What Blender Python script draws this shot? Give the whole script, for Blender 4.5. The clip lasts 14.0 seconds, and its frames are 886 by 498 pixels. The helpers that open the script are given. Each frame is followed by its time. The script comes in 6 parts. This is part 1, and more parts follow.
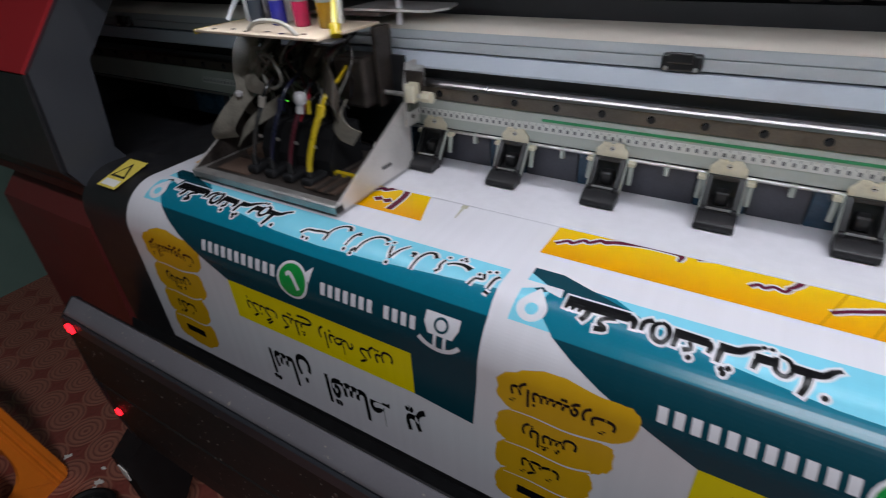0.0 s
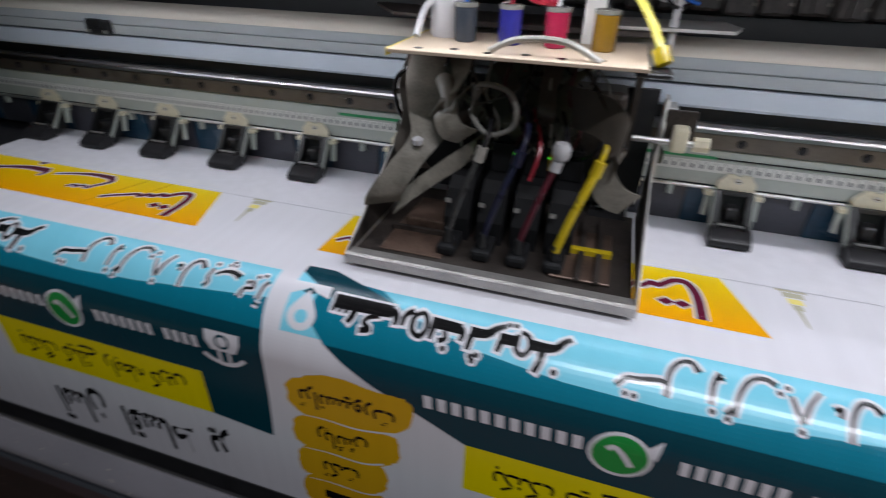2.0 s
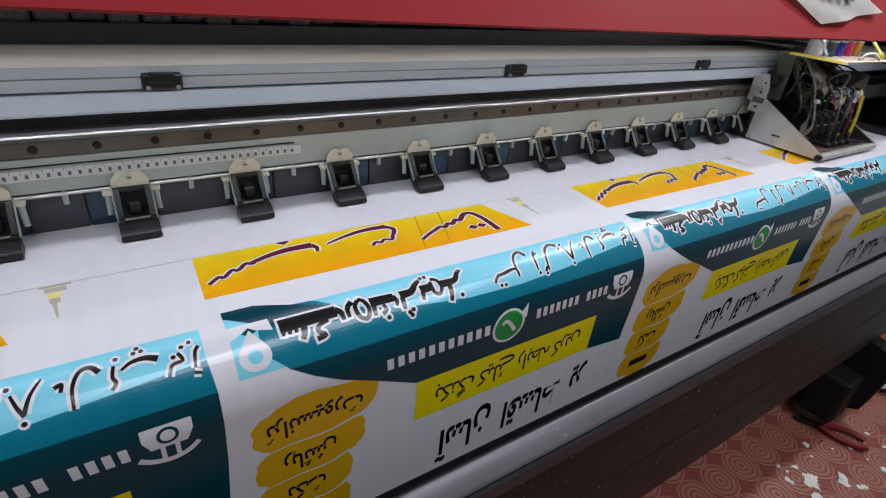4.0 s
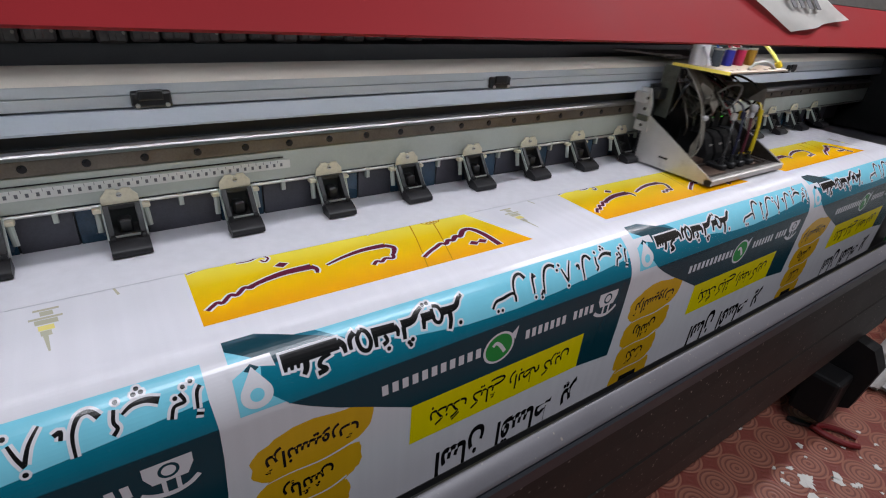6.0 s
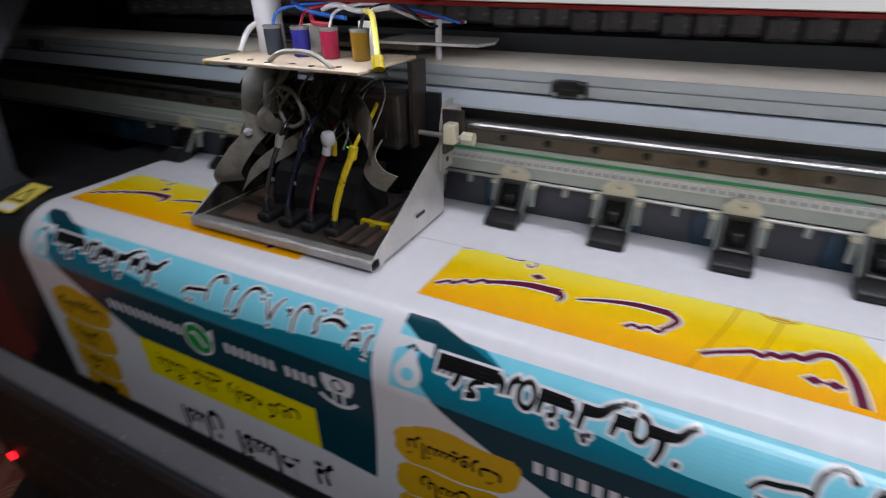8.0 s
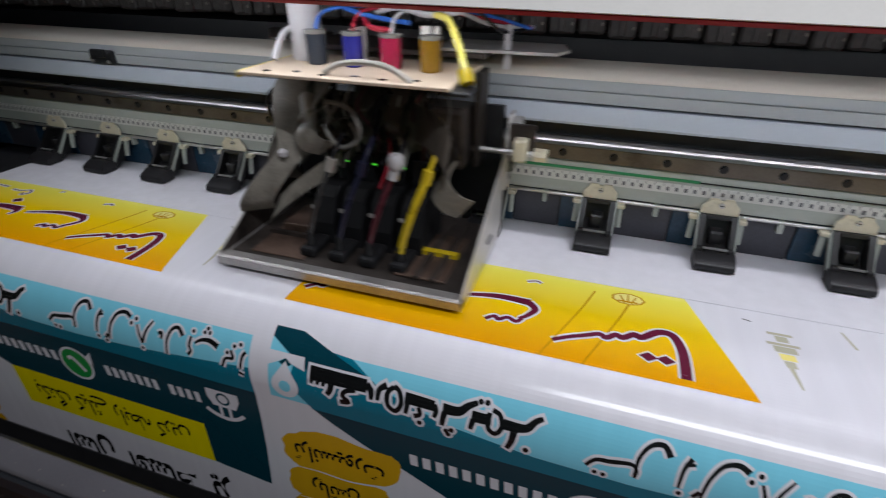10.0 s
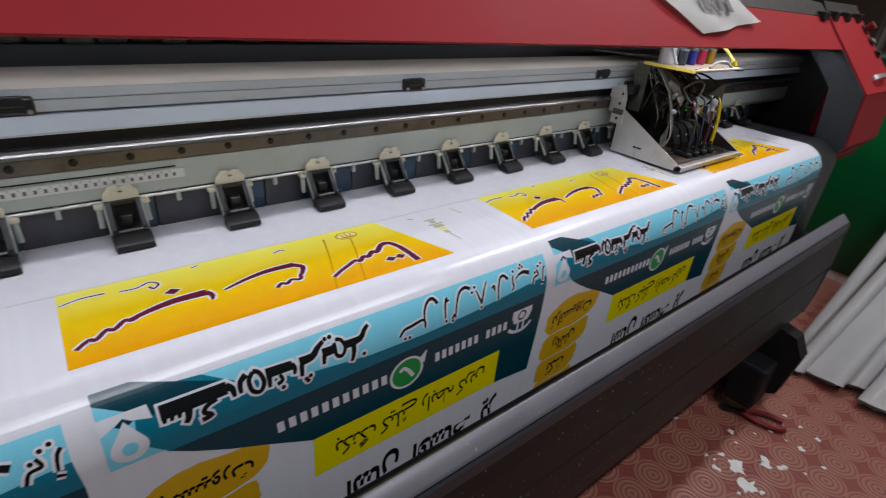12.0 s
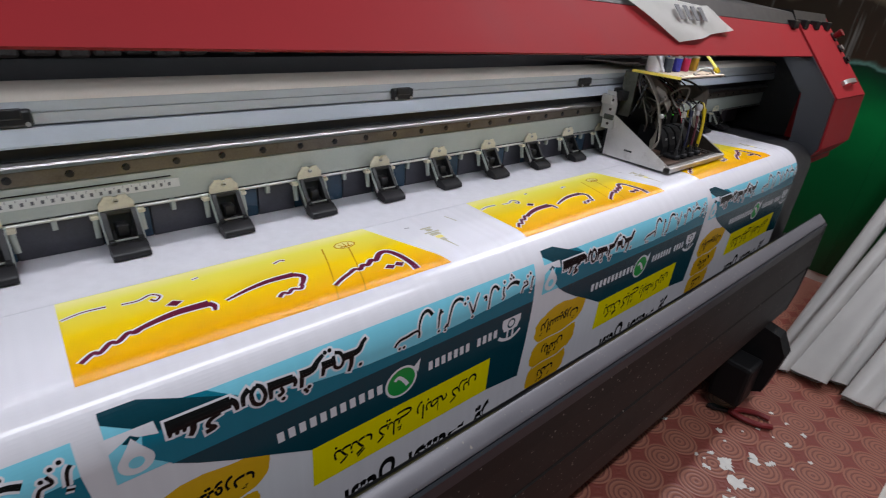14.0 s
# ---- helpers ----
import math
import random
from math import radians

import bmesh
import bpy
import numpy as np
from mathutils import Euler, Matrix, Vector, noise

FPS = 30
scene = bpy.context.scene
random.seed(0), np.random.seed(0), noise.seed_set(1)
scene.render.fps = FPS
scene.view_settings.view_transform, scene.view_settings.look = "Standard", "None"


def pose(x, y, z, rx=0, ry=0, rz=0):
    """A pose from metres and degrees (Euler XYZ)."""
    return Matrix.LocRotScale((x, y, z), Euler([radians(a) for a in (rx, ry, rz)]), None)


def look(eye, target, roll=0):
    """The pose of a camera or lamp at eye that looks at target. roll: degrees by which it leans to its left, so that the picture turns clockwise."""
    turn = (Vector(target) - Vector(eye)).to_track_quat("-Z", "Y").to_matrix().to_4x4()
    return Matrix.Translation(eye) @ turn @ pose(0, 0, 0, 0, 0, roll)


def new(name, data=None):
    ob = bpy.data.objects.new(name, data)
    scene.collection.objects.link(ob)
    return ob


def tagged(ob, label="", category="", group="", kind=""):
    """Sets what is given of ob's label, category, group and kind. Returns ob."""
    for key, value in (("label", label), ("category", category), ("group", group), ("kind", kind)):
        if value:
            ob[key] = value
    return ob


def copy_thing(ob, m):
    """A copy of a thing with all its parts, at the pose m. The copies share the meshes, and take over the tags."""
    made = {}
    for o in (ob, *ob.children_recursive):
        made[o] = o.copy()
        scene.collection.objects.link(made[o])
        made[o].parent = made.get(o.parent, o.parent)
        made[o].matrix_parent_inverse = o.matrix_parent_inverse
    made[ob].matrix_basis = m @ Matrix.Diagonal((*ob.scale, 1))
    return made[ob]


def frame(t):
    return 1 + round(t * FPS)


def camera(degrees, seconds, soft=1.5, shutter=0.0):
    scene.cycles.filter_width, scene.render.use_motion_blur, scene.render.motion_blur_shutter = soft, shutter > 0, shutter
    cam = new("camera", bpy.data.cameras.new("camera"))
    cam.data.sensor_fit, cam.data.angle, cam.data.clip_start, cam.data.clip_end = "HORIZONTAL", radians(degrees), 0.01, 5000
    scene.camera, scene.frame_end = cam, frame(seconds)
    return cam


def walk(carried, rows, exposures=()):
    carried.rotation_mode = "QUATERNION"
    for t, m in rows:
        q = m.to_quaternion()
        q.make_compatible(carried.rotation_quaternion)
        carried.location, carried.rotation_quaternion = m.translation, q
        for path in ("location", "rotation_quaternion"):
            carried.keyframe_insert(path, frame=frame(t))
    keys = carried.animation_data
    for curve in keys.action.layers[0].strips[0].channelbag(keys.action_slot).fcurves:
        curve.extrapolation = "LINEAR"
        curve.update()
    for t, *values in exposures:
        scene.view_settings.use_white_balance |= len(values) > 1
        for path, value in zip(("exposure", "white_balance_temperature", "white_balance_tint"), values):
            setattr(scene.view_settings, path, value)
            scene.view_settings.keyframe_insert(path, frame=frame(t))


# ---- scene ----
cam = camera(81.7, 14.0, soft=1.1, shutter=0.3)
PATH = [
    (0, (-0.538, -0.65, 0.323), (-1.442, 0.768, -0.761), -3.2),
    (0.3, (-0.57, -0.651, 0.32), (-1.627, 0.668, -0.75), -3.6),
    (0.5, (-0.57, -0.64, 0.327), (-1.733, 0.589, -0.74), -4.7),
    (0.7, (-0.584, -0.659, 0.302), (-1.749, 0.613, -0.711), -2.6),
    (1, (-0.572, -0.651, 0.296), (-1.73, 0.63, -0.712), -1.9),
    (1.5, (-0.531, -0.648, 0.305), (-1.452, 0.791, -0.734), -0.7),
    (2, (-0.432, -0.627, 0.296), (-0.937, 1.007, -0.742), 1.2),
    (2.3, (-0.346, -0.618, 0.313), (-0.555, 1.048, -0.774), 1.7),
    (2.5, (-0.302, -0.622, 0.308), (-0.286, 1.069, -0.76), 2.6),
    (2.6, (-0.278, -0.624, 0.31), (-0.156, 1.065, -0.754), 3.2),
    (3, (-0.197, -0.647, 0.317), (0.332, 0.981, -0.717), 4.7),
    (3.5, (-0.141, -0.685, 0.333), (0.808, 0.758, -0.676), 6.6),
    (6, (-0.149, -0.704, 0.326), (0.896, 0.724, -0.605), 4.8),
    (6.5, (-0.183, -0.678, 0.322), (0.555, 0.916, -0.633), 4.0),
    (7, (-0.257, -0.637, 0.319), (0.01, 1.079, -0.672), 2.5),
    (7.5, (-0.359, -0.618, 0.311), (-0.654, 1.093, -0.681), 0.9),
    (8, (-0.474, -0.631, 0.306), (-1.264, 0.930, -0.662), -0.8),
    (8.1, (-0.487, -0.633, 0.309), (-1.375, 0.873, -0.663), -1.0),
    (10.5, (-0.334, -0.623, 0.314), (-0.527, 1.1, -0.684), 1.7),
    (11, (-0.214, -0.644, 0.319), (0.112, 1.061, -0.675), 3.0),
    (11.5, (-0.121, -0.694, 0.338), (0.729, 0.824, -0.649), 5.3),
    (12, (-0.075, -0.724, 0.338), (1.089, 0.608, -0.596), 5.7),
    (12.5, (-0.058, -0.742, 0.337), (1.213, 0.511, -0.567), 5.5),
    (13, (-0.058, -0.746, 0.325), (1.262, 0.482, -0.541), 4.5),
    (13.2, (-0.065, -0.739, 0.341), (1.263, 0.464, -0.548), 5.5),
    (13.5, (-0.07, -0.743, 0.348), (1.233, 0.48, -0.548), 5.4),
    (14, (-0.093, -0.738, 0.336), (1.118, 0.581, -0.555), 5.1),
]
EXPOSURES = [(0, 0.20), (1.5, 0.20), (2.0, 0.15), (2.6, 0.06), (3.0, -0.06), (3.5, -0.12), (6.0, -0.12), (7.0, -0.15), (7.5, 0.0), (8.0, 0.06), (10.5, -0.06), (11.0, -0.16), (12.0, -0.20), (13.0, -0.08), (14.0, -0.08)]
walk(cam, [(t, look(eye, target, roll)) for t, eye, target, roll in PATH], EXPOSURES)

# ---- world and light ----
world = bpy.data.worlds.new("room_dark")
scene.world = world
world.use_nodes = True
world.node_tree.nodes["Background"].inputs[0].default_value = (0.5, 0.6, 0.7, 1)
world.node_tree.nodes["Background"].inputs[1].default_value = 0.02
scene.view_settings.exposure = 0.0


def area_lamp(name, m, sx, sy, watts, colour):
    d = bpy.data.lights.new(name, "AREA")
    d.shape, d.size, d.size_y, d.energy, d.color = "RECTANGLE", sx, sy, watts, colour
    ob = new(name, d)
    ob.matrix_world = m
    return ob


FLOOR_Z, CEIL_Z = -0.9, 1.9
HOOD_SAG = pose(0, 0, 0.0, 0, 0.58, 0)  # the hood hangs a little lower towards the lit end
# LED strip under the hood's front edge, and the tubes on the ceiling
area_lamp("led_strip_light", HOOD_SAG @ look((0.25, -0.180, 0.2665), (0.25, -0.11, 0)), 3.1, 0.008, 1.6, (0.82, 0.90, 1.0))
area_lamp("tube_light", look((0.55, -1.2, 1.84), (0.55, -1.0, 0)), 2.0, 0.06, 38.0, (0.90, 0.92, 1.0))
area_lamp("tube_light_far", look((2.3, -0.3, 1.84), (2.3, -0.3, 0)), 1.2, 0.06, 27.0, (0.92, 0.92, 1.0))

# ---- materials ----
MATS = {}


def mat(name, base, rough=0.5, metal=0.0, vary=0.15, scale=30.0, bump=0.0, dirt=0.0, dirt_colour=(0.03, 0.025, 0.02), coat=0.0, emit=None, grain=400.0, spec=0.5, specks=None):
    if name in MATS:
        return MATS[name]
    m = bpy.data.materials.new(name)
    m.use_nodes = True
    nt = m.node_tree
    n, l = nt.nodes, nt.links
    b = n["Principled BSDF"]
    b.inputs["Roughness"].default_value, b.inputs["Metallic"].default_value = rough, metal
    b.inputs["Coat Weight"].default_value = coat
    b.inputs["Specular IOR Level"].default_value = spec
    tc = n.new("ShaderNodeTexCoord")
    a = n.new("ShaderNodeTexNoise")
    a.inputs["Scale"].default_value, a.inputs["Detail"].default_value = scale, 6
    l.new(tc.outputs["Object"], a.inputs["Vector"])
    g = n.new("ShaderNodeTexNoise")
    g.inputs["Scale"].default_value, g.inputs["Detail"].default_value = grain, 3
    l.new(tc.outputs["Object"], g.inputs["Vector"])
    add = n.new("ShaderNodeMath")
    add.operation = "MULTIPLY_ADD"
    add.inputs[1].default_value, add.inputs[2].default_value = 0.35, 0.0
    l.new(g.outputs["Fac"], add.inputs[0])
    sm = n.new("ShaderNodeMath")
    sm.operation = "MULTIPLY_ADD"
    sm.inputs[1].default_value = 0.65
    l.new(a.outputs["Fac"], sm.inputs[0])
    l.new(add.outputs[0], sm.inputs[2])
    rng = n.new("ShaderNodeMapRange")
    rng.inputs["From Min"].default_value, rng.inputs["From Max"].default_value = 0.3, 0.7
    rng.inputs["To Min"].default_value, rng.inputs["To Max"].default_value = 1 - vary, 1 + vary
    l.new(sm.outputs[0], rng.inputs["Value"])
    mul = n.new("ShaderNodeVectorMath")
    mul.operation = "SCALE"
    mul.inputs[0].default_value = base
    l.new(rng.outputs[0], mul.inputs["Scale"])
    out = mul.outputs[0]
    if dirt:
        d = n.new("ShaderNodeTexNoise")
        d.inputs["Scale"].default_value, d.inputs["Detail"].default_value, d.inputs["Roughness"].default_value = scale * 0.6, 8, 0.7
        l.new(tc.outputs["Object"], d.inputs["Vector"])
        r = n.new("ShaderNodeMapRange")
        r.inputs["From Min"].default_value, r.inputs["From Max"].default_value = 0.55, 0.68
        r.inputs["To Max"].default_value = dirt
        l.new(d.outputs["Fac"], r.inputs["Value"])
        mx = n.new("ShaderNodeMix")
        mx.data_type = "RGBA"
        l.new(r.outputs[0], mx.inputs["Factor"])
        l.new(out, mx.inputs["A"])
        mx.inputs["B"].default_value = (*dirt_colour, 1)
        out = mx.outputs["Result"]
    if specks:
        d = n.new("ShaderNodeTexNoise")
        d.inputs["Scale"].default_value, d.inputs["Detail"].default_value = specks, 1
        l.new(tc.outputs["Object"], d.inputs["Vector"])
        r = n.new("ShaderNodeMapRange")
        r.inputs["From Min"].default_value, r.inputs["From Max"].default_value = 0.72, 0.78
        l.new(d.outputs["Fac"], r.inputs["Value"])
        mx = n.new("ShaderNodeMix")
        mx.data_type = "RGBA"
        l.new(r.outputs[0], mx.inputs["Factor"])
        l.new(out, mx.inputs["A"])
        mx.inputs["B"].default_value = (0.28, 0.25, 0.22, 1)
        out = mx.outputs["Result"]
    l.new(out, b.inputs["Base Color"])
    rr = n.new("ShaderNodeMapRange")
    rr.inputs["To Min"].default_value, rr.inputs["To Max"].default_value = max(0.02, rough - 0.08), min(1, rough + 0.1)
    l.new(a.outputs["Fac"], rr.inputs["Value"])
    l.new(rr.outputs[0], b.inputs["Roughness"])
    if bump:
        bp = n.new("ShaderNodeBump")
        bp.inputs["Strength"].default_value, bp.inputs["Distance"].default_value = bump, 0.001
        l.new(sm.outputs[0], bp.inputs["Height"])
        l.new(bp.outputs[0], b.inputs["Normal"])
    if emit:
        b.inputs["Emission Color"].default_value, b.inputs["Emission Strength"].default_value = (*emit[:3], 1), emit[3]
    MATS[name] = m
    return m


def ink(name, base, rough=0.22, ramp=None):
    """Glossy print on vinyl; ramp: colours along the sheet's length."""
    m = mat(name, base, rough, vary=0.05, scale=60, grain=1500, spec=0.42)
    if ramp:
        nt = m.node_tree
        uv = nt.nodes.new("ShaderNodeUVMap")
        uv.uv_map = "sheet"
        sep = nt.nodes.new("ShaderNodeSeparateXYZ")
        nt.links.new(uv.outputs[0], sep.inputs[0])
        mr = nt.nodes.new("ShaderNodeMapRange")
        mr.inputs["From Min"].default_value, mr.inputs["From Max"].default_value = ramp[0], ramp[1]
        nt.links.new(sep.outputs["Y"], mr.inputs["Value"])
        cr = nt.nodes.new("ShaderNodeValToRGB")
        el = cr.color_ramp.elements
        for i, (p, c) in enumerate(ramp[2]):
            e = el[i] if i < 2 else el.new(p)
            e.position, e.color = p, (*c, 1)
        nt.links.new(mr.outputs[0], cr.inputs[0])
        nt.links.new(cr.outputs[0], m.node_tree.nodes["Principled BSDF"].inputs["Base Color"])
    return m


M_VINYL = ink("vinyl_white", (0.69, 0.68, 0.725), 0.2)
M_LIGHT = ink("ink_light_blue", (0.20, 0.60, 0.75))
M_TEAL = ink("ink_teal", (0.003, 0.16, 0.24))
M_DARK = ink("ink_dark_teal", (0.002, 0.042, 0.062))
M_BLACK = ink("ink_black", (0.006, 0.006, 0.007))
M_YELLOW = ink("ink_yellow", (0.80, 0.66, 0.0))
M_OCHRE = ink("ink_ochre", (0.66, 0.37, 0.01))
M_MAROON = ink("ink_maroon", (0.11, 0.008, 0.03))
M_GREEN = ink("ink_green", (0.01, 0.27, 0.05))
M_SUN = ink("ink_orange_gradient", (0.8, 0.5, 0.0), ramp=(-0.17, 0.0, [(0.0, (0.85, 0.83, 0.55)), (1.0, (0.78, 0.33, 0.0)), (0.25, (0.82, 0.74, 0.09)), (0.55, (0.80, 0.55, 0.0))]))
M_FAINT = ink("ink_faint_grey", (0.45, 0.43, 0.33))
M_PALEY = ink("ink_pale_yellow", (0.80, 0.70, 0.22))
M_LINE = ink("ink_brown_line", (0.45, 0.22, 0.0))

M_BEAM = mat("painted_aluminium_beam", (0.40, 0.43, 0.45), 0.35, vary=0.06, scale=8, dirt=0.15, dirt_colour=(0.25, 0.24, 0.22))
M_BEAMTOP = mat("beam_cream_top", (0.72, 0.66, 0.58), 0.45, vary=0.06, scale=10)
# Paler and bluer than M_BEAM, with the LED light put into the colour.
M_BEAMLIP = mat("beam_led_lit_lip", (0.50, 0.55, 0.62), 0.4, vary=0.05, scale=9, dirt=0.12, dirt_colour=(0.3, 0.28, 0.27))
M_STEEL = mat("polished_steel_rail", (0.42, 0.405, 0.40), 0.30, 1.0, vary=0.1, scale=20)
M_RAILSIDE = mat("oiled_steel_side", (0.17, 0.145, 0.12), 0.4, 0.7, vary=0.25, scale=25, dirt=0.5, dirt_colour=(0.05, 0.035, 0.02))
M_PLATE = mat("pale_grey_green_plate", (0.43, 0.46, 0.42), 0.45, vary=0.07, scale=14, dirt=0.2, dirt_colour=(0.22, 0.21, 0.17))
M_RULER = mat("ruler_tape", (0.66, 0.66, 0.63), 0.4, vary=0.05)
M_GREENTAPE = mat("green_tape", (0.03, 0.26, 0.10), 0.4)
M_BLKPL = mat("black_plastic", (0.012, 0.012, 0.013), 0.35, vary=0.3, scale=50, bump=0.1)
M_BLKMET = mat("black_powder_coat", (0.014, 0.014, 0.016), 0.42, vary=0.25, scale=40, bump=0.15, dirt=0.25, dirt_colour=(0.05, 0.045, 0.04))
M_FOOT = mat("grey_moulded_foot", (0.014, 0.0135, 0.015), 0.4, vary=0.25, scale=60, bump=0.15, spec=0.3)
M_CREAM = mat("zinc_cream_plate", (0.74, 0.68, 0.52), 0.4, 0.0, vary=0.10, scale=60, dirt=0.3, dirt_colour=(0.25, 0.2, 0.12))
M_SILVER = mat("brushed_steel", (0.58, 0.57, 0.55), 0.35, 0.8, vary=0.15, scale=40, dirt=0.25, dirt_colour=(0.2, 0.17, 0.14))
M_LIPSTEEL = mat("dull_lip_steel", (0.42, 0.40, 0.38), 0.45, 0.75, vary=0.25, scale=35, dirt=0.5, dirt_colour=(0.12, 0.09, 0.06), bump=0.2)
M_GALV = mat("galvanised_sheet", (0.62, 0.60, 0.58), 0.42, 0.6, vary=0.12, scale=25, dirt=0.4, dirt_colour=(0.22, 0.18, 0.14))
M_INKED = mat("ink_stained_steel", (0.07, 0.058, 0.052), 0.4, 0.6, vary=0.45, scale=30, dirt=0.7, dirt_colour=(0.012, 0.01, 0.01), bump=0.2)
M_BROWNSTEEL = mat("brown_stained_tray", (0.13, 0.085, 0.065), 0.35, 0.5, vary=0.4, scale=28, dirt=0.6, dirt_colour=(0.03, 0.02, 0.016), bump=0.2)
M_RED = mat("red_powder_coat", (0.31, 0.019, 0.024), 0.58, vary=0.08, scale=9, bump=0.10, grain=900, spec=0.12)
M_DARKERRED = mat("darker_red_metal", (0.12, 0.018, 0.017), 0.5, vary=0.12, scale=12, dirt=0.3)
M_GREYPAINT = mat("dark_grey_paint", (0.026, 0.029, 0.036), 0.45, vary=0.1, scale=14, bump=0.1)
M_GUNMET = mat("grey_front_panel", (0.013, 0.0115, 0.011), 0.55, vary=0.25, scale=7, bump=0.15, dirt=0.2, dirt_colour=(0.035, 0.03, 0.027), spec=0.3, specks=120.0)
M_LIP = mat("grey_heater_bar", (0.135, 0.13, 0.145), 0.38, 0.1, vary=0.1, scale=10, dirt=0.2, dirt_colour=(0.12, 0.11, 0.12), specks=140.0)
M_BLUEFILM = mat("dark_blue_film", (0.02, 0.055, 0.095), 0.25, vary=0.4, scale=18, dirt=0.3, dirt_colour=(0.05, 0.06, 0.07))
M_GREYFILM = mat("grey_film", (0.055, 0.055, 0.07), 0.35, vary=0.3, scale=18)
M_BOARD = mat("cream_board", (0.50, 0.40, 0.30), 0.5, vary=0.08, scale=25, dirt=0.25, dirt_colour=(0.35, 0.22, 0.14))
M_RIBBON = mat("grey_ribbon_cable", (0.17, 0.155, 0.13), 0.38, vary=0.4, scale=45, dirt=0.6, dirt_colour=(0.06, 0.05, 0.04), bump=0.4)
M_WHITEPL = mat("white_plastic", (0.42, 0.41, 0.42), 0.4, vary=0.06)
M_TUBEY = mat("yellow_ink_tube", (0.48, 0.35, 0.012), 0.25)
M_PALETUBE = mat("pale_yellow_tube", (0.62, 0.55, 0.12), 0.22)
M_TUBER = mat("red_ink_tube", (0.28, 0.015, 0.03), 0.25)
M_TUBEB = mat("blue_ink_tube", (0.03, 0.12, 0.45), 0.25)
M_HOSEB = mat("dark_blue_hose", (0.01, 0.011, 0.03), 0.3)
M_HOSER = mat("dark_red_hose", (0.07, 0.01, 0.018), 0.3)
M_TUBEK = mat("black_ink_tube", (0.008, 0.008, 0.01), 0.25)
M_TUBEW = mat("clear_grey_tube", (0.30, 0.28, 0.25), 0.3)
M_SOOT = mat("sooty_black_plastic", (0.007, 0.007, 0.008), 0.6, vary=0.3, scale=60, bump=0.1, spec=0.25)
M_GRIME = mat("grimy_green_plate", (0.10, 0.105, 0.085), 0.5, 0.3, vary=0.35, scale=30, dirt=0.6, dirt_colour=(0.03, 0.028, 0.022))
M_DUSKRIB = mat("dark_brown_ribbon", (0.055, 0.045, 0.036), 0.45, vary=0.3, scale=35, dirt=0.4, dirt_colour=(0.02, 0.016, 0.012))
M_LOOP = mat("smoky_hose", (0.16, 0.155, 0.14), 0.25, vary=0.2, scale=40)
M_TUBESMOKE = mat("smoky_dark_hose", (0.035, 0.034, 0.034), 0.25, vary=0.2, scale=40)
M_CHAIN = mat("dusty_chain_plastic", (0.030, 0.026, 0.024), 0.5, vary=0.4, scale=40, dirt=0.4, dirt_colour=(0.10, 0.085, 0.075))
M_INKK = mat("black_ink_cup", (0.03, 0.035, 0.045), 0.2)
M_INKC = mat("blue_ink_cup", (0.02, 0.02, 0.17), 0.2)
M_INKM = mat("magenta_ink_cup", (0.28, 0.012, 0.045), 0.2)
M_INKY = mat("amber_ink_cup", (0.19, 0.10, 0.008), 0.2)
M_CASECREAM = mat("aged_cream_frame", (0.55, 0.49, 0.33), 0.45, vary=0.1, scale=20, dirt=0.2, dirt_colour=(0.3, 0.25, 0.15))
M_PAPER = mat("white_paper", (0.78, 0.77, 0.73), 0.6, vary=0.05, scale=15)
M_PRINTBLUE = mat("poster_blue", (0.15, 0.5, 0.75), 0.5)
M_PRINTGREY = mat("poster_grey", (0.12, 0.12, 0.13), 0.5)
M_ORANGE = mat("orange_plastic", (0.75, 0.19, 0.014), 0.4, vary=0.12, scale=9, dirt=0.3, dirt_colour=(0.25, 0.07, 0.02))
M_BUCKET = mat("red_orange_plastic", (0.62, 0.045, 0.014), 0.35, vary=0.1, scale=12)
M_LEDRED = mat("red_indicator", (0.5, 0.01, 0.01), 0.3, emit=(1.0, 0.01, 0.02, 3.0))
M_LEDGREEN = mat("green_indicator", (0.02, 0.4, 0.02), 0.3, emit=(0.1, 1.0, 0.05, 0.7))
M_DIODE = mat("led_diode", (0.8, 0.8, 0.8), 0.3, emit=(0.93, 0.93, 1.0, 60.0))
M_WARN = mat("warning_yellow", (0.75, 0.60, 0.10), 0.4, vary=0.08)
M_WALLG = mat("dark_green_wall", (0.125, 0.21, 0.18), 0.75, vary=0.12, scale=5, bump=0.2)
# Near-black base colour carries the shade behind the printer.
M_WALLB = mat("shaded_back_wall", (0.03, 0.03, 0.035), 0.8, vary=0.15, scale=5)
M_CEIL = mat("off_white_ceiling", (0.6, 0.6, 0.58), 0.8, vary=0.05, scale=5)
M_ROLL = mat("white_vinyl_roll", (0.84, 0.83, 0.81), 0.35, vary=0.06, scale=6, dirt=0.1, dirt_colour=(0.45, 0.43, 0.4))
M_DKCORE = mat("cardboard_core", (0.25, 0.17, 0.10), 0.7)
M_REDGRIP = mat("red_rubber_grip", (0.18, 0.012, 0.015), 0.45)
M_TAPEW = mat("worn_white_tape", (0.66, 0.64, 0.58), 0.5, vary=0.12, scale=18, dirt=0.25, dirt_colour=(0.4, 0.3, 0.26))
M_BRICK = mat("printed_brick_red", (0.22, 0.018, 0.022), 0.4, vary=0.25, scale=14)
M_JOINT = mat("printed_brick_joint", (0.62, 0.56, 0.5), 0.45, vary=0.08)
M_PLASTER = mat("white_plaster_scrap", (0.72, 0.70, 0.66), 0.7, vary=0.1)


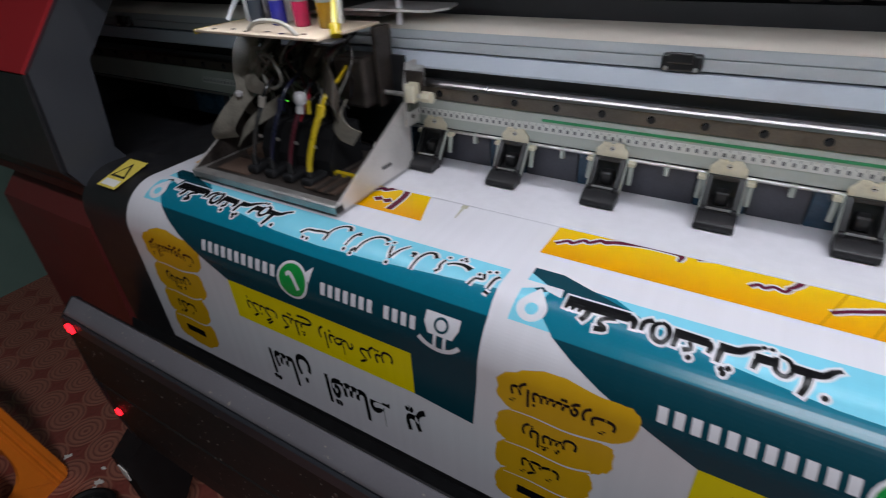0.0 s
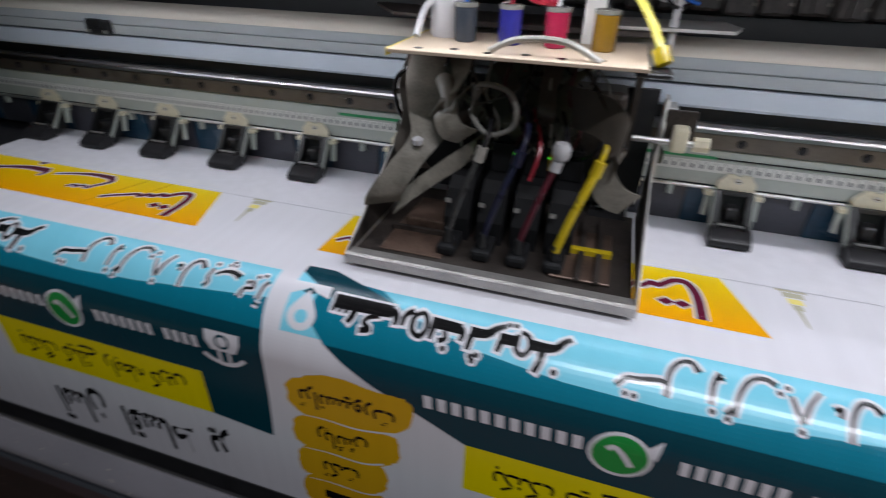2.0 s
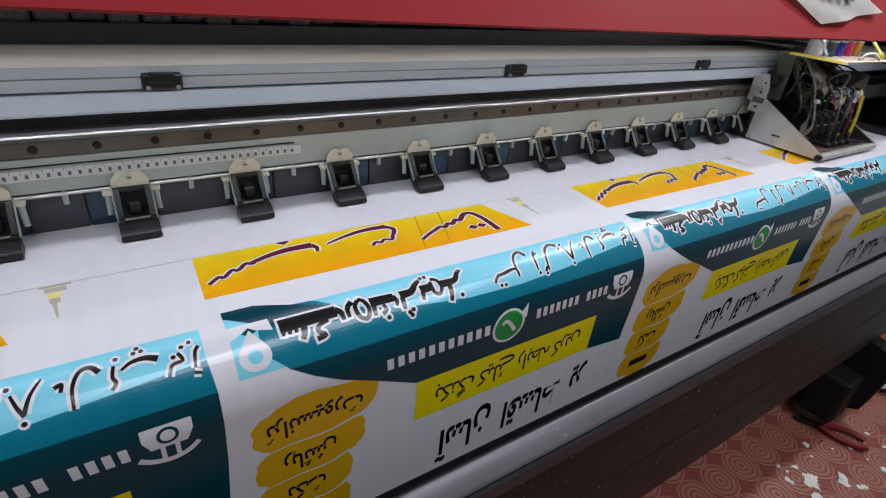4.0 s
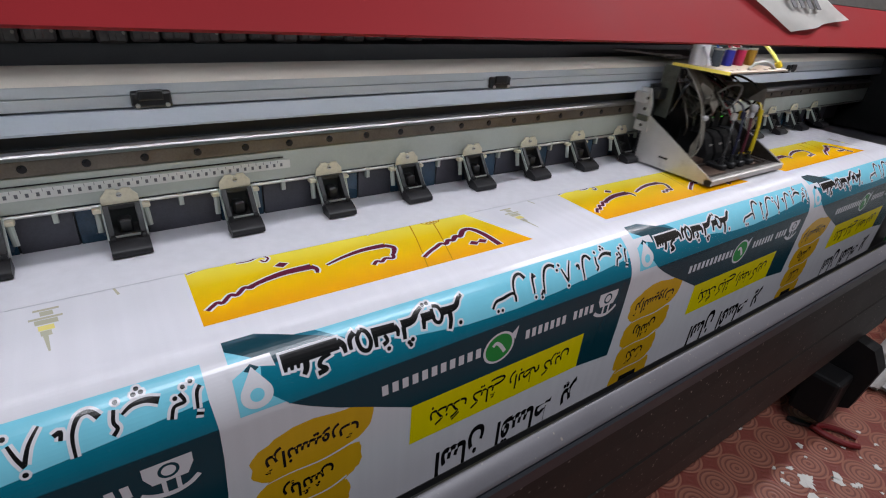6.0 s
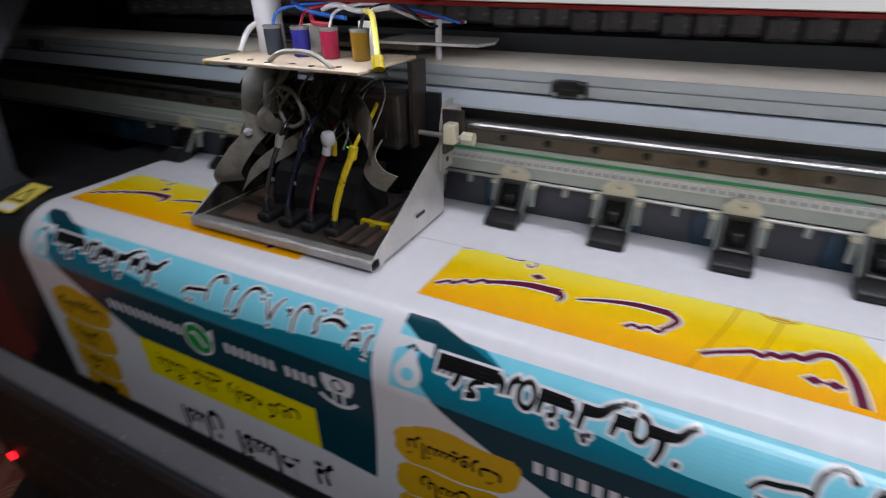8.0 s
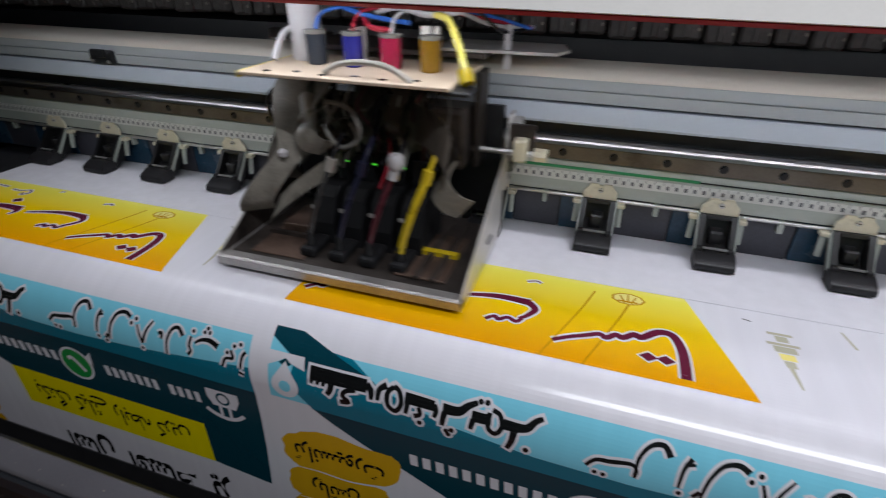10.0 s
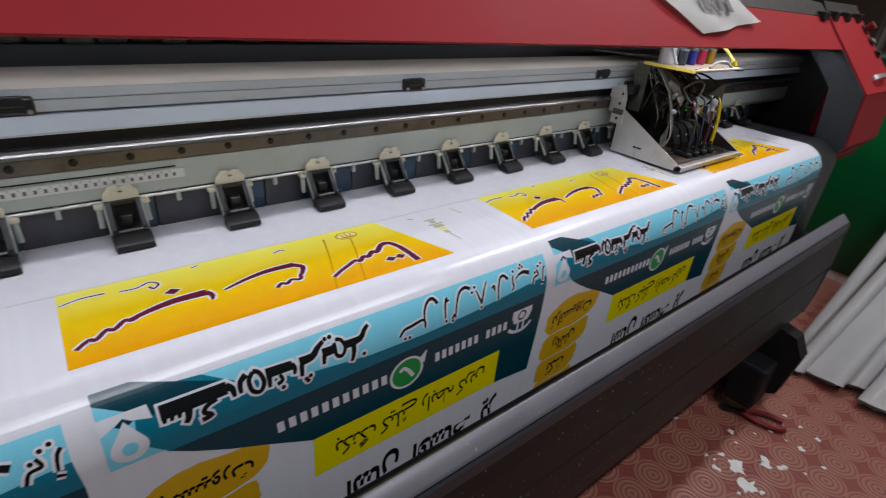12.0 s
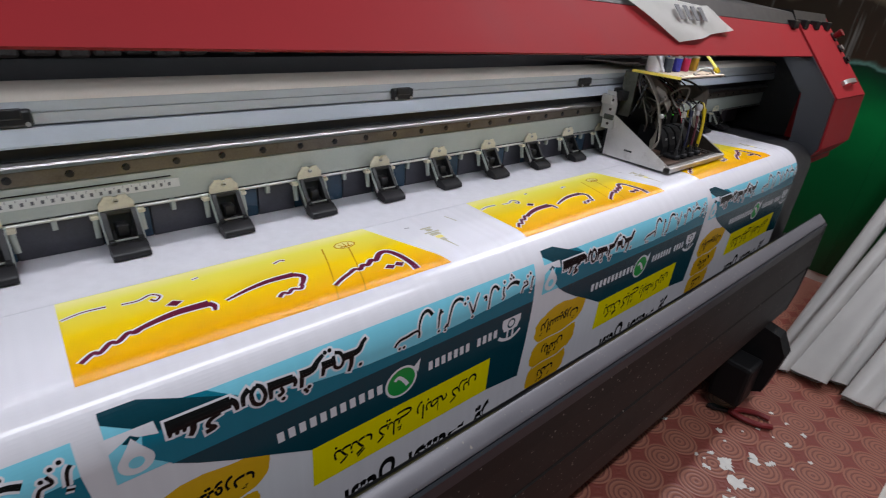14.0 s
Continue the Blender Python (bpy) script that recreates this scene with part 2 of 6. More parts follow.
# ---- mesh helpers ----
def part(name, bm, material, parent=None, label="", smooth=False):
    me = bpy.data.meshes.new(name)
    bmesh.ops.recalc_face_normals(bm, faces=bm.faces)
    bm.to_mesh(me)
    bm.free()
    me.materials.append(material)
    if smooth:
        me.shade_smooth()
        me.set_sharp_from_angle(angle=radians(40))
    ob = new(name, me)
    ob.parent = parent
    if label:
        tagged(ob, label)
    return ob


def thing(name, label, category, group="", at=(0, 0, 0), kind=""):
    ob = new(name)
    ob.empty_display_size = 0.02
    ob.location = at
    return tagged(ob, label, category, group, kind)


def bm_box(x0, x1, y0, y1, z0, z1, bevel=0.0, bm=None, segs=2):
    bm = bm or bmesh.new()
    r = bmesh.ops.create_cube(bm, size=1.0)
    for v in r["verts"]:
        v.co = Vector(((x0 + x1) / 2 + v.co.x * (x1 - x0), (y0 + y1) / 2 + v.co.y * (y1 - y0), (z0 + z1) / 2 + v.co.z * (z1 - z0)))
    if bevel:
        es = [e for e in bm.edges if all(v in r["verts"] for v in e.verts)]
        bmesh.ops.bevel(bm, geom=es, offset=bevel, segments=segs, affect="EDGES", profile=0.5)
    return bm


def bm_prism(profile, x0, x1, bm=None, axis="x"):
    """A closed outline of (y, z) pulled along x; axis 'y' takes (x, z) along y."""
    bm = bm or bmesh.new()
    mk = (lambda t, a, b: (t, a, b)) if axis == "x" else ((lambda t, a, b: (a, t, b)) if axis == "y" else (lambda t, a, b: (a, b, t)))
    A = [bm.verts.new(mk(x0, a, b)) for a, b in profile]
    B = [bm.verts.new(mk(x1, a, b)) for a, b in profile]
    n = len(profile)
    bm.faces.new(A)
    bm.faces.new(B[::-1])
    for i in range(n):
        bm.faces.new((A[i], B[i], B[(i + 1) % n], A[(i + 1) % n]))
    return bm


def bm_cyl(p, q, r, r2=None, segs=20, bm=None, caps=True):
    bm = bm or bmesh.new()
    p, q = Vector(p), Vector(q)
    d = q - p
    m = Matrix.Translation((p + q) / 2) @ d.to_track_quat("Z", "Y").to_matrix().to_4x4()
    bmesh.ops.create_cone(bm, cap_ends=caps, segments=segs, radius1=r, radius2=r if r2 is None else r2, depth=d.length, matrix=m)
    return bm


def spline(pts, n=8):
    out, P = [], [Vector(p) for p in pts]
    for i in range(len(P) - 1):
        a, b, c, d = P[max(0, i - 1)], P[i], P[i + 1], P[min(len(P) - 1, i + 2)]
        for k in range(n):
            t = k / n
            out.append(0.5 * ((2 * b) + (c - a) * t + (2 * a - 5 * b + 4 * c - d) * t * t + (3 * b - a - 3 * c + d) * t ** 3))
    out.append(P[-1])
    return out


def bm_tube(pts, r, segs=8, n=6, bm=None):
    bm = bm or bmesh.new()
    P = spline(pts, n)
    rings, up = [], Vector((0.31, 0.2, 0.93))
    for i, p in enumerate(P):
        d = (P[min(i + 1, len(P) - 1)] - P[max(i - 1, 0)]).normalized()
        s = d.cross(up)
        if s.length < 1e-3:
            s = d.cross(Vector((1, 0, 0)))
        s.normalize()
        u = s.cross(d)
        rings.append([bm.verts.new(p + (s * math.cos(a) + u * math.sin(a)) * r) for a in (2 * math.pi * k / segs for k in range(segs))])
    for a, b in zip(rings, rings[1:]):
        for k in range(segs):
            bm.faces.new((a[k], a[(k + 1) % segs], b[(k + 1) % segs], b[k]))
    bm.faces.new(rings[0][::-1])
    bm.faces.new(rings[-1])
    return bm


def bm_ribbon(pts, width, thick=0.0008, n=6):
    """A flat band along a curve, its width across given by a vector."""
    bm, P, w = bmesh.new(), spline(pts, n), Vector(width)
    rows = []
    for i, p in enumerate(P):
        d = (P[min(i + 1, len(P) - 1)] - P[max(i - 1, 0)]).normalized()
        nn = d.cross(w).normalized() * thick
        rows.append([bm.verts.new(p - w / 2 - nn), bm.verts.new(p + w / 2 - nn), bm.verts.new(p + w / 2 + nn), bm.verts.new(p - w / 2 + nn)])
    for a, b in zip(rows, rows[1:]):
        for k in range(4):
            bm.faces.new((a[k], a[(k + 1) % 4], b[(k + 1) % 4], b[k]))
    bm.faces.new(rows[0][::-1])
    bm.faces.new(rows[-1])
    return bm


def bm_lathe(profile, c=(0, 0, 0), segs=24):
    """(radius, height) outline turned round an upright axis at c."""
    bm = bmesh.new()
    rings = [[bm.verts.new((c[0] + r * math.cos(a), c[1] + r * math.sin(a), c[2] + z)) for a in (2 * math.pi * k / segs for k in range(segs))] for r, z in profile]
    for a, b in zip(rings, rings[1:]):
        for k in range(segs):
            bm.faces.new((a[k], a[(k + 1) % segs], b[(k + 1) % segs], b[k]))
    bm.faces.new(rings[0][::-1])
    bm.faces.new(rings[-1])
    return bm


# ---- the room ----
def room():
    x0, x1, y0, y1 = -3.0, 3.1, -2.6, 1.9
    def wall(name, b, material, label):
        ob = part(name, bm_box(*b), material)
        return tagged(ob, label, "wall", kind="structure")
    wall("wall_west", (x0 - 0.1, x0, y0 - 0.1, y1 + 0.1, FLOOR_Z - 0.05, CEIL_Z), M_WALLG, "plain dark green painted wall in shade")
    wall("wall_east", (x1, x1 + 0.1, y0 - 0.1, y1 + 0.1, FLOOR_Z - 0.05, CEIL_Z), M_JOINT, "wall covered with printed wallpaper of bricks and a waterfall")
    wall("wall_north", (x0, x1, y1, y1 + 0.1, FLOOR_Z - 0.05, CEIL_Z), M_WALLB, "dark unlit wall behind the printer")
    wall("wall_south", (x0, x1, y0 - 0.1, y0, FLOOR_Z - 0.05, CEIL_Z), M_WALLG, "plain dark wall opposite the printer")
    wall("wall_pier", (2.33, x1, y0, -1.0, FLOOR_Z - 0.05, CEIL_Z), M_JOINT, "projecting wall pier covered with brick wallpaper")
    c = part("ceiling", bm_box(x0 - 0.1, x1 + 0.1, y0 - 0.1, y1 + 0.1, CEIL_Z, CEIL_Z + 0.1), M_CEIL)
    tagged(c, "plain off-white ceiling", "ceiling", kind="structure")
    m = bpy.data.materials.new("floor_vinyl_rings")
    m.use_nodes = True
    nt = m.node_tree
    n, l = nt.nodes, nt.links
    b = n["Principled BSDF"]
    tc = n.new("ShaderNodeTexCoord")

    def math_node(op, a, bb=None, cc=None):
        q = n.new("ShaderNodeMath")
        q.operation = op
        for k, v in enumerate((a, bb, cc)):
            if v is None:
                continue
            if isinstance(v, (int, float)):
                q.inputs[k].default_value = v
            else:
                l.new(v, q.inputs[k])
        return q.outputs[0]
    nz = n.new("ShaderNodeTexNoise")
    nz.inputs["Scale"].default_value, nz.inputs["Detail"].default_value = 9, 6
    l.new(tc.outputs["Object"], nz.inputs["Vector"])
    sp = n.new("ShaderNodeSeparateXYZ")
    l.new(tc.outputs["Object"], sp.inputs[0])
    cell = 0.108
    fx = math_node("SUBTRACT", math_node("FRACT", math_node("DIVIDE", sp.outputs["X"], cell)), 0.5)
    fy = math_node("SUBTRACT", math_node("FRACT", math_node("DIVIDE", sp.outputs["Y"], cell)), 0.5)
    rad = math_node("SQRT", math_node("ADD", math_node("MULTIPLY", fx, fx), math_node("MULTIPLY", fy, fy)))
    rad2 = math_node("ADD", rad, math_node("MULTIPLY", math_node("SUBTRACT", nz.outputs["Fac"], 0.5), 0.05))
    ring = math_node("SINE", math_node("MULTIPLY", rad2, 48.0))
    inside = math_node("LESS_THAN", rad, 0.5)
    ringm = math_node("MULTIPLY", math_node("GREATER_THAN", ring, 0.45), inside)
    mx = n.new("ShaderNodeMix")
    mx.data_type = "RGBA"
    l.new(inside, mx.inputs["Factor"])
    mx.inputs["A"].default_value, mx.inputs["B"].default_value = (0.22, 0.055, 0.042, 1), (0.33, 0.13, 0.088, 1)
    m2 = n.new("ShaderNodeMix")
    m2.data_type = "RGBA"
    l.new(math_node("MULTIPLY", ringm, 0.8), m2.inputs["Factor"])
    l.new(mx.outputs["Result"], m2.inputs["A"])
    m2.inputs["B"].default_value = (0.16, 0.05, 0.042, 1)
    d = n.new("ShaderNodeTexNoise")
    d.inputs["Scale"].default_value, d.inputs["Detail"].default_value, d.inputs["Roughness"].default_value = 6.5, 9, 0.72
    l.new(tc.outputs["Object"], d.inputs["Vector"])
    r = n.new("ShaderNodeMapRange")
    r.inputs["From Min"].default_value, r.inputs["From Max"].default_value = 0.66, 0.70
    l.new(d.outputs["Fac"], r.inputs["Value"])
    m3 = n.new("ShaderNodeMix")
    m3.data_type = "RGBA"
    l.new(math_node("MULTIPLY", r.outputs[0], 0.8), m3.inputs["Factor"])
    l.new(m2.outputs["Result"], m3.inputs["A"])
    m3.inputs["B"].default_value = (0.55, 0.5, 0.46, 1)
    l.new(m3.outputs["Result"], b.inputs["Base Color"])
    b.inputs["Roughness"].default_value = 0.45
    bp = n.new("ShaderNodeBump")
    bp.inputs["Strength"].default_value, bp.inputs["Distance"].default_value = 0.4, 0.001
    l.new(ring, bp.inputs["Height"])
    l.new(bp.outputs[0], b.inputs["Normal"])
    f = part("floor", bm_box(x0 - 0.1, x1 + 0.1, y0 - 0.1, y1 + 0.1, FLOOR_Z - 0.06, FLOOR_Z), m)
    tagged(f, "reddish brown vinyl floor with concentric rings, worn", "floor", kind="structure")


# ---- printer: the fixed frame ----
BEAM0, BEAM1 = -1.95, 2.3
SHEET0, SHEET1 = -1.337, 1.714
CURVE_Y, CURVE_R, CURVE_A = -0.245, 0.070, radians(90)


def sheet_pose(a):
    """y, z and downward tilt of the sheet at length a, counted from y = 0 towards the front."""
    if a < -CURVE_Y:
        return -a, 0.0, 0.0
    b = (a + CURVE_Y) / CURVE_R
    if b < CURVE_A:
        return CURVE_Y - CURVE_R * math.sin(b), -CURVE_R * (1 - math.cos(b)), b
    d = a + CURVE_Y - CURVE_R * CURVE_A
    return (CURVE_Y - CURVE_R * math.sin(CURVE_A) - d * math.cos(CURVE_A), -CURVE_R * (1 - math.cos(CURVE_A)) - d * math.sin(CURVE_A), CURVE_A)


def platen():
    top = []
    for k in range(60):
        a = -0.06 + 0.66 * k / 59
        y, z, t = sheet_pose(max(a, 0)) if a > 0 else (-a, 0, 0)
        top.append((y + 0.0025 * math.sin(t), z - 0.0025 * math.cos(t)))
    prof = top + [(top[-1][0] + 0.05, top[-1][1]), (-0.10, -0.30), (0.06, -0.30)]
    ob = part("platen", bm_prism(prof, -1.47, 1.85), M_BLKMET, smooth=True)
    tagged(ob, "black metal platen with rounded front edge under the vinyl", "platen", kind="structure")


def beam():
    t = thing("printer_beam", "pale grey aluminium printer beam with steel rail and ruler", "printer beam")
    # upper body with a rounded top edge
    body = [(0.045, 0.06), (0.045, 0.203), (0.0, 0.2015), (-0.008, 0.1985), (-0.011, 0.193), (-0.0115, 0.1825), (-0.009, 0.1822), (-0.009, 0.1812), (-0.0115, 0.1809), (-0.0115, 0.1685), (0.0, 0.166), (0.03, 0.165), (0.03, 0.06)]
    part("beam_body", bm_prism(body, BEAM0, BEAM1), M_BEAM, t)
    part("top_strip", bm_prism([(0.046, 0.2035), (0.046, 0.2065), (0.0, 0.2045), (-0.0095, 0.1995), (-0.0125, 0.194), (-0.0113, 0.194), (-0.008, 0.199), (0.001, 0.2022)], BEAM0, BEAM1), M_BEAMTOP, t, "cream worn top strip", smooth=True)
    part("lower_lip", bm_prism([(0.0, 0.1655), (-0.0145, 0.1658), (-0.020, 0.1475), (-0.018, 0.1445), (0.005, 0.1445)], BEAM0, BEAM1), M_BEAMLIP, t, "beam lip, tinted pale blue for the LED light")
    part("recess", bm_box(BEAM0, BEAM1, 0.006, 0.03, 0.121, 0.1445), M_BLKMET, t, "dark recess above the rail")
    part("rail_top", bm_prism([(0.02, 0.1175), (0.02, 0.1245), (-0.0020, 0.1245), (-0.0053, 0.1216), (-0.0068, 0.1192), (-0.0077, 0.1155), (0.0, 0.1145)], BEAM0, BEAM1), M_STEEL, t, "polished steel rail edge")
    rail = part("rail_side", bm_box(BEAM0, BEAM1, -0.0045, 0.02, 0.0965, 0.115, 0.0008, segs=1), M_RAILSIDE, t, "oily brown steel rail side")
    bm = bm_cyl((0, -0.0052, 0), (0, 0.004, 0), 0.0048, segs=16)
    first = part("screw_hole", bm, M_TUBEK, rail)
    first.location = (-1.9, 0, 0.1058)
    for k in range(1, 69):
        o = new("screw_hole", first.data)
        o.parent, o.location = rail, (-1.9 + 0.06 * k, 0, 0.1058)
    part("ruler_plate", bm_box(BEAM0, BEAM1, -0.001, 0.02, 0.053, 0.0955, 0.001, segs=1), M_PLATE, t, "pale grey-green plate under the rail")
    rule = part("ruler", bm_box(-1.5, 0.08, -0.0022, -0.0008, 0.0690, 0.0810), M_RULER, t, "white centimetre ruler tape with black figures")
    bm = bmesh.new()
    for k in range(157):
        x = -1.498 + 0.01 * k
        bm_box(x + 0.0034, x + 0.0066, -0.0027, -0.0020, 0.0722, 0.0768, bm=bm)
        bm_box(x - 0.0003, x + 0.0003, -0.0027, -0.0020, 0.0775, 0.0808, bm=bm)
    part("ruler_marks", bm, M_PRINTGREY, rule)
    part("green_tape", bm_prism([(-0.0012, 0.0842), (-0.0012, 0.0878), (-0.0022, 0.0876), (-0.0022, 0.0845)], -0.78, -0.3), M_GREENTAPE, t, "green tape strip")
    part("thin_wire", bm_cyl((-0.3, -0.0025, 0.086), (0.07, -0.0025, 0.0855), 0.0009, segs=6), M_TUBEK, t)
    part("bright_rod", bm_cyl((BEAM0, -0.001, 0.0495), (BEAM1, -0.001, 0.0495), 0.0024, segs=10), M_SILVER, t, "thin bright steel rod")
    bm = bmesh.new()
    for k in range(-11, 14):
        x = 0.136 * k + 0.068
        bm_box(x - 0.003, x + 0.003, -0.003, 0.006, 0.036, 0.052, 0.0006, bm=bm, segs=1)
    part("rod_hanger", bm, M_PLATE, t)
    # clips on the upper face
    for x in (-1.68, -1.149, -0.617, -0.082, 0.444, 0.969, 1.495):
        c = part("beam_clip", bm_box(x - 0.021, x + 0.021, -0.021, -0.0105, 0.168, 0.187, 0.003), M_BLKPL, t, "black plastic clip with two screws")
        part("clip_ridge", bm_box(x - 0.014, x + 0.012, -0.0235, -0.019, 0.177, 0.189, 0.0015), M_BLKPL, c)
        for s in (-1, 1):
            part("clip_screw", bm_cyl((x + s * 0.0155, -0.0228, 0.1715), (x + s * 0.0155, -0.020, 0.1715), 0.0026, segs=10), M_SILVER, c)
    return t


def back_guard():
    """Dark film panels behind the rollers where the sheet enters."""
    t = thing("entry_guard", "dark blue and grey film panels behind the pinch rollers", "guard panel")
    random.seed(5)
    x = BEAM0 + 0.4
    part("guard_base", bm_box(BEAM0 + 0.3, BEAM1 - 0.3, 0.0068, 0.011, 0.0012, 0.053), M_BLKMET, t)
    k = 0
    while x < 1.9:
        w = random.choice((0.06, 0.075, 0.09))
        part("film_panel", bm_box(x, x + w - 0.002, 0.0035, 0.0065, 0.0012, 0.053, 0.0005, segs=1), M_BLUEFILM if (k % 2 == 0) else M_GREYFILM, t)
        x += w
        k += 1


def pinch_roller(m):
    t = thing("pinch_roller", "black pinch roller with cream bracket pressing on the vinyl", "pinch roller", "pinch rollers along the beam")
    # cream bent plate: shouldered outline with a notch above the screw
    o = [(-0.0205, 0.0515), (0.0205, 0.0515), (0.0200, 0.0610), (0.0150, 0.0665), (0.0125, 0.0705), (0.0035, 0.0705), (0.0020, 0.0685), (-0.0020, 0.0685), (-0.0035, 0.0705), (-0.0125, 0.0705), (-0.0150, 0.0665), (-0.0200, 0.0610)]
    bracket = part("bracket", bm_prism(o, -0.0085, -0.0060, axis="y"), M_CREAM, t, "cream zinc bracket plate")
    part("bracket_screw", bm_cyl((0, -0.0105, 0.0632), (0, -0.0085, 0.0632), 0.0030, segs=12), M_SILVER, bracket)
    part("screw_slot", bm_box(-0.0024, 0.0024, -0.0109, -0.0104, 0.0628, 0.0636), M_TUBEK, bracket)
    # arm: black moulded box, open to the front, sloping to the foot
    arm = bmesh.new()
    for s in (-1, 1):
        x = s * 0.0170
        bm_prism([(-0.004, 0.0515), (-0.0125, 0.0515), (-0.0350, 0.022), (-0.0360, 0.012), (-0.030, 0.004), (-0.004, 0.028)], x - 0.0030, x + 0.0030, bm=arm)
    bm_prism([(-0.002, 0.0515), (-0.0065, 0.0515), (-0.0120, 0.026), (-0.030, 0.014), (-0.030, 0.008), (-0.008, 0.008)], -0.0145, 0.0145, bm=arm)
    bm_box(-0.0075, 0.0075, -0.0250, -0.0080, 0.019, 0.036, 0.002, bm=arm, segs=1)
    bm_box(-0.0145, 0.0145, -0.0130, -0.0060, 0.047, 0.0515, bm=arm)
    part("arm", arm, M_BLKPL, t, "black open moulded arm")
    part("arm_cross_bar", bm_cyl((-0.0185, -0.0370, 0.0205), (0.0185, -0.0370, 0.0205), 0.0016, segs=8), M_SILVER, t, "bright steel cross pin")
    foot = part("foot", bm_prism([(-0.034, 0.0022), (-0.0350, 0.0165), (-0.0400, 0.0180), (-0.0455, 0.0165), (-0.0570, 0.0110), (-0.0590, 0.0085), (-0.0590, 0.0030), (-0.0570, 0.0018)], -0.0215, 0.0215), M_FOOT, t, "dark grey block over the roller wheel", smooth=True)
    part("wheel", bm_cyl((-0.017, -0.047, 0.0072), (0.017, -0.047, 0.0072), 0.0072, segs=18), M_INKED, foot)
    for s in (-1, 1):
        part("foot_lug", bm_box(s * 0.0165 - 0.0035, s * 0.0165 + 0.0035, -0.0420, -0.0345, 0.0165, 0.0225, 0.0012, segs=1), M_FOOT, foot)
        part("side_arm", bm_prism([(-0.004, 0.0515), (-0.0095, 0.0515), (-0.0355, 0.018), (-0.0330, 0.013)], s * 0.0212 - 0.0009, s * 0.0212 + 0.0009), M_PLATE, t, "pale steel side arm")
        part("spring_post", bm_cyl((s * 0.0268, -0.0120, 0.0185), (s * 0.0255, -0.0055, 0.0425), 0.0034, 0.0040, segs=10), M_PLATE, t, "pale spring post")
        part("post_cap", bm_box(s * 0.0255 - 0.0056, s * 0.0255 + 0.0056, -0.0115, 0.0, 0.0425, 0.0480, 0.001, segs=1), M_CREAM, t)
    t.matrix_basis = m
    return t


def cable_chain():
    t = thing("cable_chain", "black ribbed cable carrier running under the hood", "cable carrier")
    n, x0, pitch = 96, -1.45, 0.0345
    link = None
    for k in range(n):
        if link is None:
            bm = bm_box(-0.0158, 0.0158, -0.018, 0.018, -0.012, 0.012, 0.003, segs=1)
            bm_box(-0.004, 0.004, -0.020, 0.02, -0.009, 0.013, 0.001, bm=bm, segs=1)
            link = part("chain_link", bm, M_CHAIN, t)
            ob = link
            pin = part("chain_pin", bm_cyl((0.012, -0.0205, 0.0), (0.012, -0.016, 0.0), 0.0018, segs=8), M_RIBBON, link)
        else:
            ob = new("chain_link", link.data)
            ob.parent = t
            p2 = new("chain_pin", pin.data)
            p2.parent = ob
        ob.location = (x0 + pitch * k, 0.062, 0.247 + 0.004 * math.sin(k * 0.13) + 0.0015 * ((k * 7) % 3 - 1))
    part("chain_trough", bm_box(-1.5, 1.88, 0.085, 0.16, 0.19, 0.225), M_BLKMET, t, "black trough under the chain")


# ---- printer: hood and end housings ----
def hood():
    t = thing("printer_hood", "red sheet-metal hood of the printer with black top", "printer hood")
    part("front_panel", bm_prism([(-0.2, 0.2695), (-0.2045, 0.2725), (-0.133, 0.3525), (-0.127, 0.348), (-0.195, 0.275), (-0.17, 0.2735), (-0.17, 0.2695)], -1.465, 1.855), M_RED, t, "glossy dark red front panel", smooth=True)
    part("top_panel", bm_prism([(-0.127, 0.349), (-0.1335, 0.3535), (-0.105, 0.388), (0.05, 0.41), (0.3, 0.41), (0.3, 0.40), (0.05, 0.40), (-0.099, 0.380)], -1.465, 1.855), M_BLKMET, t, "black top panel")
    part("rear_panel", bm_box(-1.465, 1.855, 0.29, 0.3, -0.1, 0.40), M_BLKMET, t)
    for x in (1.80, -1.42):
        part("hinge", bm_box(x - 0.02, x + 0.02, -0.150, -0.118, 0.343, 0.366, 0.003), M_BLKPL, t, "black hinge")
    t.matrix_basis = HOOD_SAG
    s = thing("led_strip", "thin white LED strip fixed under the hood edge", "LED strip")
    strip = part("strip_base", bm_box(-1.13, 1.8, -0.158, -0.146, 0.2800, 0.2840), M_WHITEPL, s)
    d = None
    for k in range(180):
        if d is None:
            d = part("diode", bm_box(-0.0025, 0.0025, -0.0022, 0.0022, -0.001, 0.0), M_DIODE, strip)
            ob = d
        else:
            ob = new("diode", d.data)
            ob.parent = strip
        ob.location = (-1.12 + 0.0162 * k, -0.152, 0.2797)
    s.matrix_basis = HOOD_SAG


